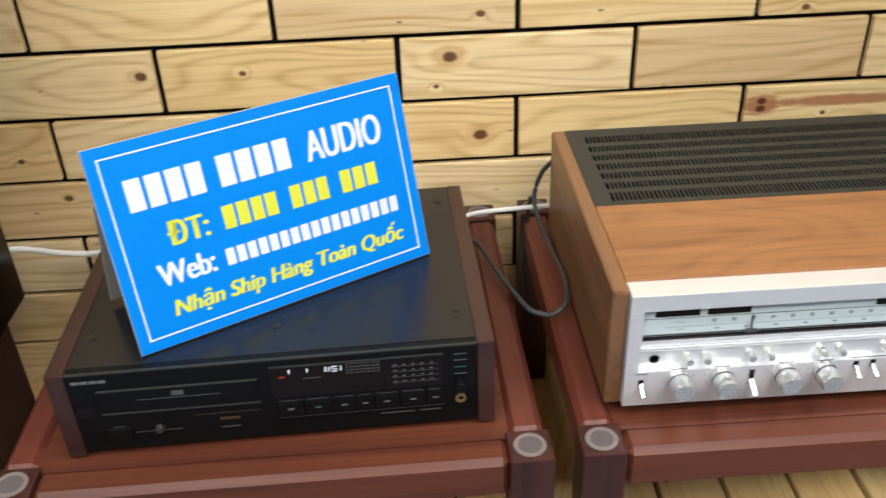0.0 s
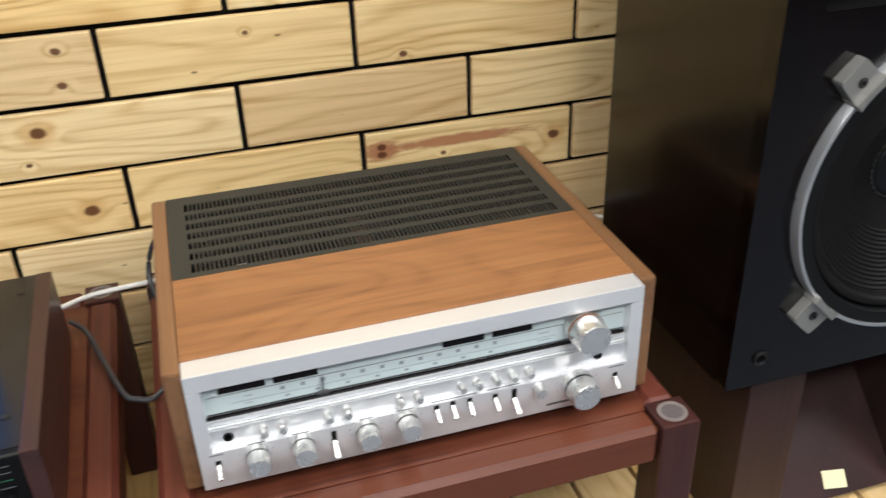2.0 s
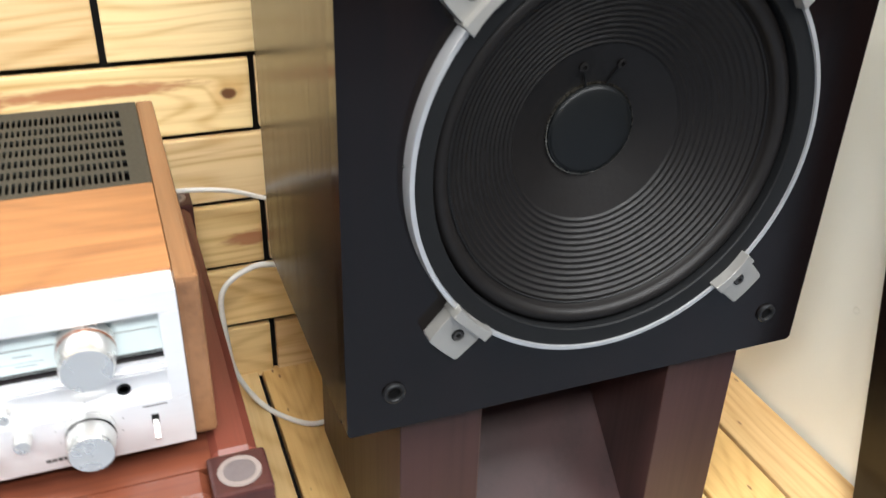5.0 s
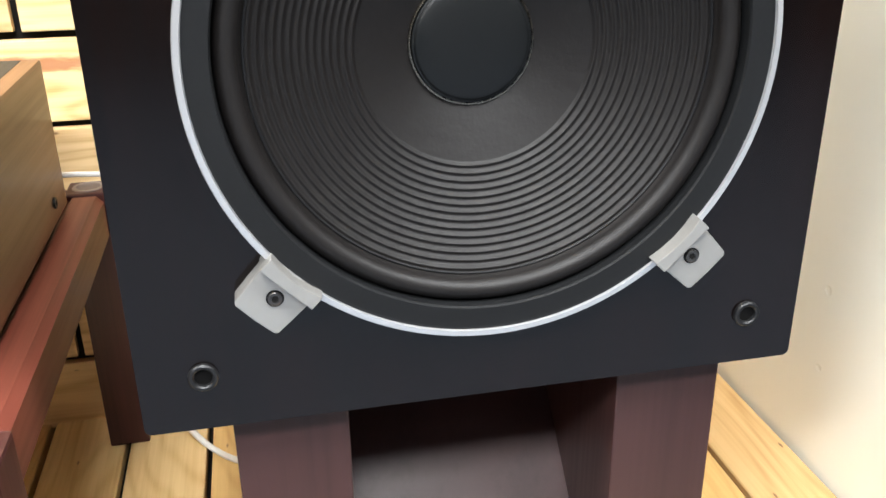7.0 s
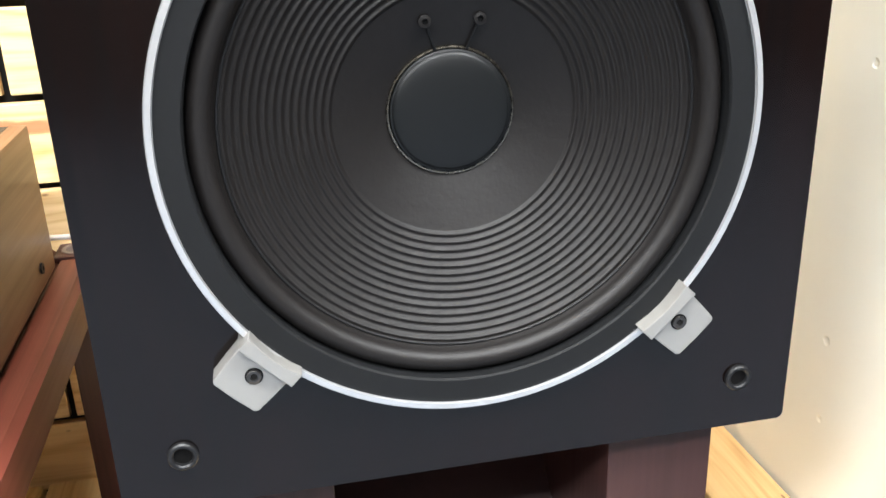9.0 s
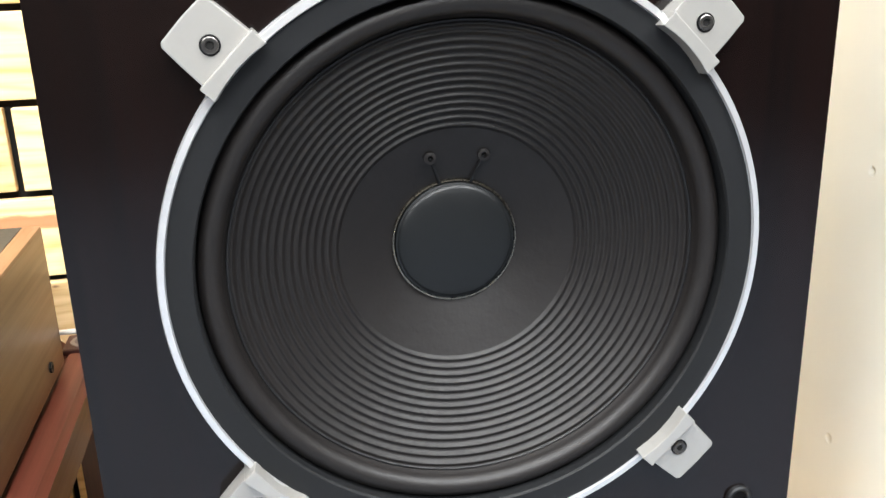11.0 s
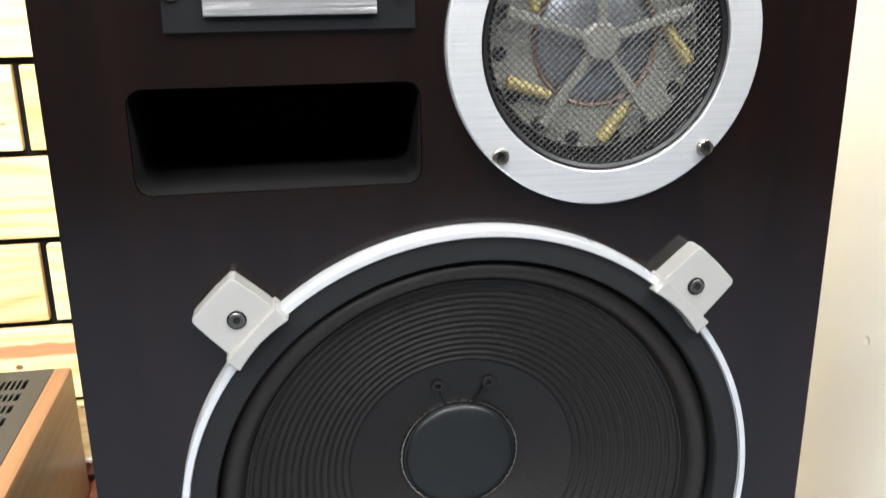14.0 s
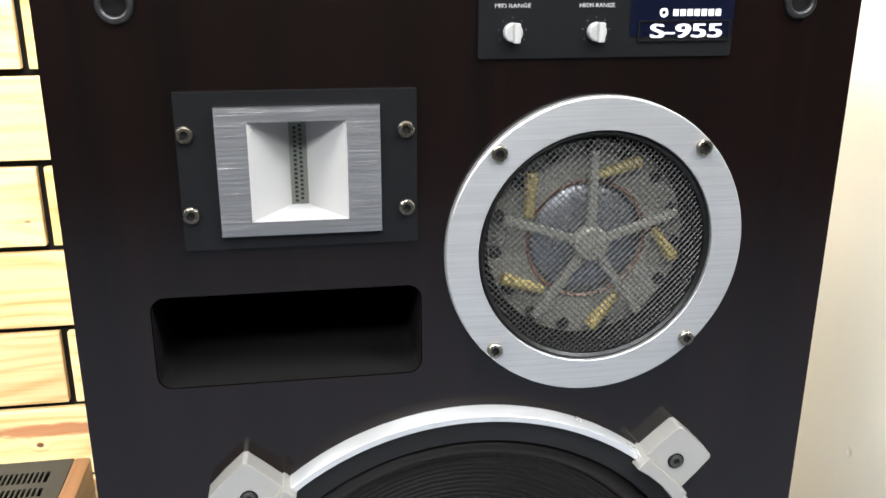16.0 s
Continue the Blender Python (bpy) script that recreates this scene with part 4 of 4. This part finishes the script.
# ---------------------------------------------------------------- disc player
def disc_player(m):
    """Origin: front left bottom corner."""
    t = thing("disc_player", m, "black compact disc player with dark wooden side panels", "disc player")
    W, H, D = 0.445, 0.109, 0.345
    s = 0.018
    for x0, x1 in ((0, s), (W - s, W)):
        part("side_panel", box(x0, x1, 0.0, D, 0, H, 0.0015), SIDE_WOOD, t, "dark red-brown wooden side panel")
    part("top_cover", box(s, W - s, 0.012, D, H - 0.006, H - 0.001, 0.0008), DECK_TOP, t, "black painted steel top cover")
    part("case", box(s, W - s, 0.012, D - 0.004, 0.008, H - 0.006), BLACK, t)
    face = part("face_plate", box(s, W - s, 0.002, 0.012, 0.004, H - 0.0015, 0.0012), BLACK, t, "black front plate")
    part("face_edge", box(s, W - s, 0.0012, 0.004, H - 0.0030, H - 0.0010), GRILLE, face)
    for x, y in ((0.032, 0.062), (0.223, 0.058), (0.412, 0.062), (0.412, 0.305), (0.032, 0.305)):
        part("screw", moved(lathe([(0.005, 0), (0.0046, -0.0012), (0.0022, -0.0014), (0.0018, -0.0006), (0, -0.0006)], 18), at(x, y, H - 0.001) @ Matrix.Rotation(radians(-90), 4, "X")), BLACK_STEEL, t, "recessed cover screw")
    f = 0.0019
    tray = part("disc_tray", box(0.045, 0.204, f - 0.002, f + 0.001, 0.056, 0.083, 0.0008), BLACK, face, "black disc drawer")
    part("tray_edge", box(0.045, 0.204, f - 0.0024, f + 0.001, 0.0835, 0.0848), GRILLE, tray)
    part("tray_edge", box(0.045, 0.204, f - 0.0024, f + 0.001, 0.0535, 0.0552), GRILLE, tray)
    bars("tray_line", [(0.083, 0.165)], 0.0706, 0.0712, f - 0.0020, GREY_PRINT, tray)
    bars("disc_mark", [(0.118, 0.130)], 0.0735, 0.0795, f - 0.0020, GREY_PRINT, tray)
    bars("badge_mark", [(0.0235 + 0.0088 * k, 0.0308 + 0.0088 * k) for k in range(4)], 0.0950, 0.0985, f, PALE_PRINT, face)
    disp = part("display", box(0.217, 0.330, f - 0.0008, f + 0.001, 0.057, 0.096), DARK_GLASS, face, "dark glass display with lit segments")
    part("display_edge", box(0.217, 0.330, f - 0.0012, f + 0.001, 0.0962, 0.0980), GRILLE, face)
    g = f - 0.0009
    for x0, x1, z0, z1 in ((0.236, 0.2375, 0.088, 0.093), (0.254, 0.2555, 0.088, 0.093), (0.2725, 0.274, 0.087, 0.093), (0.276, 0.2772, 0.087, 0.093), (0.288, 0.2892, 0.087, 0.093)):
        bars("segment", [(x0, x1)], z0, z1, g, DISPLAY_GLOW, disp)
    for z in (0.0868, 0.0898, 0.0930):
        bars("segment", [(0.2793, 0.2850)], z - 0.0005, z + 0.0005, g, DISPLAY_GLOW, disp)
    bars("segment", [(0.2793, 0.2801)], 0.0898, 0.0930, g, DISPLAY_GLOW, disp)
    bars("segment", [(0.2842, 0.2850)], 0.0868, 0.0898, g, DISPLAY_GLOW, disp)
    bars("calendar_row", [(0.294, 0.327)], 0.0945, 0.0950, g, GREY_PRINT, disp)
    for z in (0.0905, 0.0865, 0.0825):
        bars("calendar_row", [(0.294, 0.327)], z, z + 0.0005, g, GREY_PRINT, disp)
    bars("calendar_column", [(0.294 + 0.0054 * k, 0.2945 + 0.0054 * k) for k in range(7)], 0.0825, 0.0950, g, GREY_PRINT, disp)
    bars("red_mark", [(0.226, 0.232)], 0.0835, 0.0845, g, LED_RED, disp)
    bars("display_mark", [(0.249, 0.268)], 0.0800, 0.0808, g, GREY_PRINT, disp)
    keys = part("key_panel", box(0.331, 0.392, f - 0.0010, f + 0.001, 0.057, 0.0965), DARK_GLASS, face, "panel of small number keys")
    part("key_edge", box(0.331, 0.392, f - 0.0014, f + 0.001, 0.0968, 0.0985), GRILLE, face)
    for r in range(4):
        bars("key_row", [(0.341 + 0.0092 * k, 0.3445 + 0.0092 * k) for k in range(5)], 0.0665 + 0.0072 * r, 0.0672 + 0.0072 * r, f - 0.0012, PALE_PRINT, keys)
        bars("key_line", [(0.339, 0.386)], 0.0645 + 0.0072 * r, 0.0648 + 0.0072 * r, f - 0.0012, GREY_PRINT, keys)
    for x0, x1 in ((0.220, 0.247), (0.2485, 0.275), (0.2765, 0.300), (0.3015, 0.318), (0.320, 0.345), (0.347, 0.372), (0.374, 0.391)):
        k = part("button", box(x0, x1, f - 0.0025, f + 0.001, 0.032, 0.050, 0.0006), BLACK, face, "wide black transport button")
        bars("button_edge", [(x0 + 0.002, x1 - 0.002)], 0.0512, 0.0518, f - 0.0002, GREY_PRINT, k)
        bars("button_mark", [((x0 + x1) / 2 - 0.003, (x0 + x1) / 2 + 0.003)], 0.0408, 0.0424, f - 0.0026, LED_GREEN if x0 == 0.2485 else PALE_PRINT, k)
    bars("button_line", [(0.220, 0.392)], 0.0285, 0.0290, f, GREY_PRINT, face)
    bars("model_mark", [(0.160, 0.178), (0.325, 0.360), (0.366, 0.388)], 0.0225, 0.0237, f, GREY_PRINT, face)
    bars("gold_line", [(0.136, 0.202)], 0.0425, 0.0430, f, GOLD_PRINT, face)
    bars("gold_mark", [(0.160, 0.180)], 0.0330, 0.0365, f, GOLD_PRINT, face)
    part("power_switch", box(0.046, 0.070, f - 0.0035, f + 0.001, 0.018, 0.034, 0.0010), BLACK, face, "square black power switch")
    bars("power_mark", [(0.052, 0.064)], 0.0345, 0.0352, f, GREY_PRINT, face)
    bars("timer_line", [(0.073, 0.120)], 0.0255, 0.0260, f, GREY_PRINT, face)
    part("timer_knob", moved(knob_mesh(0.0045, 0.006, 20), at(0.098, f, 0.030)), GRILLE, face)
    part("remote_eye", box(0.022, 0.036, f - 0.0006, f + 0.001, 0.050, 0.062, 0.0005), DARK_GLASS, face)
    for z in (0.095, 0.087, 0.078, 0.069):
        bars("side_button", [(0.403, 0.416)], z, z + 0.0007, f, LED_GREEN if z == 0.078 else PALE_PRINT, face)
    part("phones_socket", moved(lathe([(0.0055, 0.001), (0.0055, -0.002), (0.0034, -0.002), (0.0030, 0.001), (0, 0.001)], 22), at(0.409, f, 0.036)), BRASS, face, "gold headphone socket")
    part("phones_knob", moved(knob_mesh(0.0060, 0.009, 24), at(0.409, f, 0.056)), BLACK, face)
    for x in (0.04, W - 0.04):
        for y in (0.05, D - 0.05):
            part("foot", moved(lathe([(0.016, 0), (0.016, -0.0042), (0, -0.0042)], 20), at(x, y, -0.0042) @ Matrix.Rotation(radians(-90), 4, "X")), BLACK, t)
    return t


disc_player(pose(-0.7095, -0.5275, 0.5332, 0, 0, 1.9) @ Matrix.Diagonal((1.0225, 1, 1, 1)))


# ---------------------------------------------------------------- blue sign
def blue_sign():
    a = math.atan2(0.167, 0.302)
    L, Hs = 0.345, 0.217
    m = at(-0.616, -0.504, 0.6415 + 0.0015) @ Matrix.Rotation(a, 4, "Z") @ Matrix.Rotation(radians(-15), 4, "X")
    t = thing("advertising_sign", m, "bright blue tabletop sign with white and yellow lettering", "sign")
    part("board", box(0, L, 0.0, 0.003, 0, Hs, 0.0004), BOARD, t, "thin grey edged board")
    part("blue_face", box(0.0006, L - 0.0006, -0.0005, -0.0001, 0.0006, Hs - 0.0006), BLUE, t, "printed blue face")
    b = 0.012
    part("border", frame_plate(b, L - b, b, Hs - b, b + 0.0016, L - b - 0.0016, b + 0.0016, Hs - b - 0.0016, -0.0009, -0.0006), SIGN_WHITE, t, "thin white border line")
    y = -0.0006

    def word_bars(name, x0, x1, z0, z1, n, mat, gap=0.28):
        w = (x1 - x0) / n
        bars(name, [(x0 + w * k, x0 + w * (k + 1 - gap)) for k in range(n)], z0, z1, y, mat, t)

    word_bars("plain_bar", 0.030, 0.112, 0.146, 0.179, 4, SIGN_WHITE, 0.2)
    word_bars("plain_bar", 0.124, 0.206, 0.146, 0.179, 4, SIGN_WHITE, 0.2)
    lettering("writing", "AUDIO", 0.221, 0.312, 0.146, 0.179, y, SIGN_WHITE, t, bold=0.026)
    lettering("writing", "\u0110T:", 0.058, 0.101, 0.102, 0.128, y, SIGN_YELLOW, t, bold=0.026)
    word_bars("plain_bar", 0.117, 0.180, 0.102, 0.127, 4, SIGN_YELLOW, 0.2)
    word_bars("plain_bar", 0.193, 0.240, 0.102, 0.127, 3, SIGN_YELLOW, 0.2)
    word_bars("plain_bar", 0.253, 0.300, 0.102, 0.127, 3, SIGN_YELLOW, 0.2)
    lettering("writing", "Web:", 0.038, 0.098, 0.063, 0.087, y, SIGN_WHITE, t, bold=0.026)
    word_bars("plain_bar", 0.110, 0.318, 0.064, 0.082, 17, SIGN_WHITE, 0.24)
    lettering("writing", "Nh\u1eadn Ship H\u00e0ng To\u00e0n Qu\u1ed1c", 0.044, 0.316, 0.024, 0.052, y, SIGN_YELLOW, t, shear=0.2, bold=0.026)
    # folded leg behind the board
    part("folded_leg", moved(box(0.0, 0.06, 0.0, 0.0025, 0.0, 0.16, 0.0004), at(-0.001, 0.0034, 0.168) @ Matrix.Rotation(radians(38), 4, "X") @ at(0, 0, -0.170)), BOARD, t, "grey folded board leg")


blue_sign()


# ---------------------------------------------------------------- dark panel by the deck end
def tall_panel():
    out = [(-0.622, 0.0), (-0.622, DECK + 0.002), (-0.515, DECK + 0.002), (-0.405, 0.82), (-0.72, 0.82), (-0.72, 0.0)]
    bm = moved(prism(out, 0.0, 0.034, 0.002), at(XR - 0.002, 0, 0) @ Matrix.Rotation(radians(90), 4, "Z"))
    solid("wooden_panel", bm, EBONY_SIDE, "near-black wooden panel leaning at the end of the deck", "panel")


tall_panel()


# ---------------------------------------------------------------- cables
def cable(name, pts, r, mat, label):
    solid(name, tube(pts, r), mat, label, "cable", "cables behind the units", smooth=True)


cable("speaker_cable", [(0.34, -0.105, 0.570), (0.411, -0.08, 0.560), (0.468, -0.08, 0.552), (0.522, -0.08, 0.532), (0.58, -0.12, 0.54), (0.62, -0.165, 0.60)], 0.003, CABLE_WHITE, "white speaker cable running to the loudspeaker")
cable("speaker_cable", [(0.62, -0.165, 0.50), (0.57, -0.09, 0.445), (0.531, -0.08, 0.436), (0.487, -0.08, 0.438), (0.447, -0.08, 0.407), (0.446, -0.08, 0.335), (0.455, -0.08, 0.270), (0.489, -0.092, DECK + 0.005), (0.536, -0.143, DECK + 0.004), (0.577, -0.140, DECK + 0.004), (0.64, -0.10, DECK + 0.004)], 0.0038, CABLE_WHITE, "white speaker cable looped down to the deck")
cable("speaker_cable", [(-0.96, -0.155, 0.56), (-0.913, -0.10, 0.541), (-0.85, -0.10, 0.530), (-0.794, -0.10, 0.527), (-0.70, -0.13, 0.56), (-0.64, -0.165, 0.58)], 0.0045, CABLE_WHITE, "white cable behind the disc player")
cable("signal_cable", [(-0.30, -0.165, 0.575), (-0.245, -0.10, 0.557), (-0.187, -0.10, 0.562), (-0.129, -0.10, 0.565), (-0.08, -0.112, 0.58)], 0.0035, CABLE_WHITE, "white signal cable between the units")
cable("power_cable", [(-0.118, -0.116, 0.655), (-0.145, -0.11, 0.625), (-0.157, -0.12, 0.585), (-0.148, -0.16, 0.556), (-0.142, -0.22, 0.553), (-0.142, -0.30, 0.566), (-0.147, -0.335, 0.558), (-0.163, -0.345, 0.548), (-0.180, -0.342, 0.548), (-0.196, -0.33, 0.551), (-0.220, -0.255, 0.549), (-0.242, -0.19, 0.557), (-0.262, -0.165, 0.562)], 0.0034, CABLE_GREY, "dark grey cable looped beside the receiver")
cable("power_cable", [(-0.158, -0.09, 0.575), (-0.168, -0.08, 0.45), (-0.150, -0.07, 0.32), (-0.136, -0.045, 0.24), (-0.150, -0.07, DECK + 0.004), (-0.19, -0.12, DECK + 0.004)], 0.003, CABLE_GREY, "dark power cable hanging to the deck")
cable("power_cable", [(-1.05, -0.15, DECK + 0.005), (-0.985, -0.116, DECK + 0.005), (-0.964, -0.084, DECK + 0.005), (-0.88, -0.05, DECK + 0.005)], 0.004, CABLE_GREY, "dark power cable lying on the deck")

# ---------------------------------------------------------------- deck and brick-pattern wall, piece by piece
def build_deck():
    base = solid("platform", box(XL, XR - 0.002, -0.600, 0.011, 0.0, DECK - 0.0185), VOID, "low deck of pine planks with dark gaps", "platform", kind="structure")
    me = None
    pitch = 0.0987
    n0 = -36
    for n in range(n0, 7):
        x = 0.4965 + pitch * n
        if x + pitch > XR + 0.005:
            break
        if me is None:
            ob = part("plank", box(0.0035, pitch - 0.0035, -0.615, 0.010, -0.018, 0.0, 0.0015, None, 1), PLANK, base)
            me = ob.data
        else:
            ob = new("plank", me)
            ob.parent = base
        ob.location = (x, 0, DECK - random.random() * 0.0015)


build_deck()


def build_brick_wall():
    wall = solid("wall_north", box(XL, XR, 0.012, 0.12, 0.0, CEIL), VOID, "wall of pine blocks laid like bricks with black joints", "wall", kind="structure")
    L, h, gap = 0.3445, 0.1, 0.008
    me, rest = None, []
    for c in range(0, 26):
        z = 0.2 + c * h
        off = 0.0035 if c % 2 else 0.1765
        for n in range(-10, 5):
            x0 = off + n * L
            x1 = min(x0 + L, XR)
            if x1 - x0 < 0.03 or x0 < XL or z + h > CEIL:
                continue
            near = x0 > -1.75 and z < 1.75
            if near and x1 - x0 > L - 0.001:
                if me is None:
                    ob = part("brick", box(gap / 2, L - gap / 2, 0.0, 0.0118, gap / 2, h - gap / 2, 0.0022, None, 2), PINE, wall)
                    me = ob.data
                else:
                    ob = new("brick", me)
                    ob.parent = wall
                ob.location = (x0, random.uniform(-0.0008, 0.0008), z - 0.0045)
                ob.rotation_euler = (0, radians(random.uniform(-0.12, 0.12)), 0)
            elif near:
                ob = part("brick", box(gap / 2, x1 - x0 - 0.002, 0.0, 0.0118, gap / 2, h - gap / 2, 0.0022, None, 2), PINE, wall)
                ob.location = (x0, 0, z - 0.0045)
            else:
                rest.append((x0, x1, z))
    verts, faces = [], []
    for x0, x1, z in rest:
        b = len(verts)
        verts.extend([(x, y, zz) for zz in (z, z + h - gap) for y in (0.0, 0.0118) for x in (x0 + gap / 2, x1 - gap / 2)])
        faces.extend([tuple(b + i for i in f) for f in ((0, 1, 3, 2), (4, 6, 7, 5), (0, 4, 5, 1), (2, 3, 7, 6), (0, 2, 6, 4), (1, 5, 7, 3))])
    me = bpy.data.meshes.new("far_bricks")
    me.from_pydata(verts, [], faces)
    me.materials.append(PINE)
    ob = new("far_bricks", me)
    ob.parent = wall
    tagged(ob, kind="stuff")


build_brick_wall()
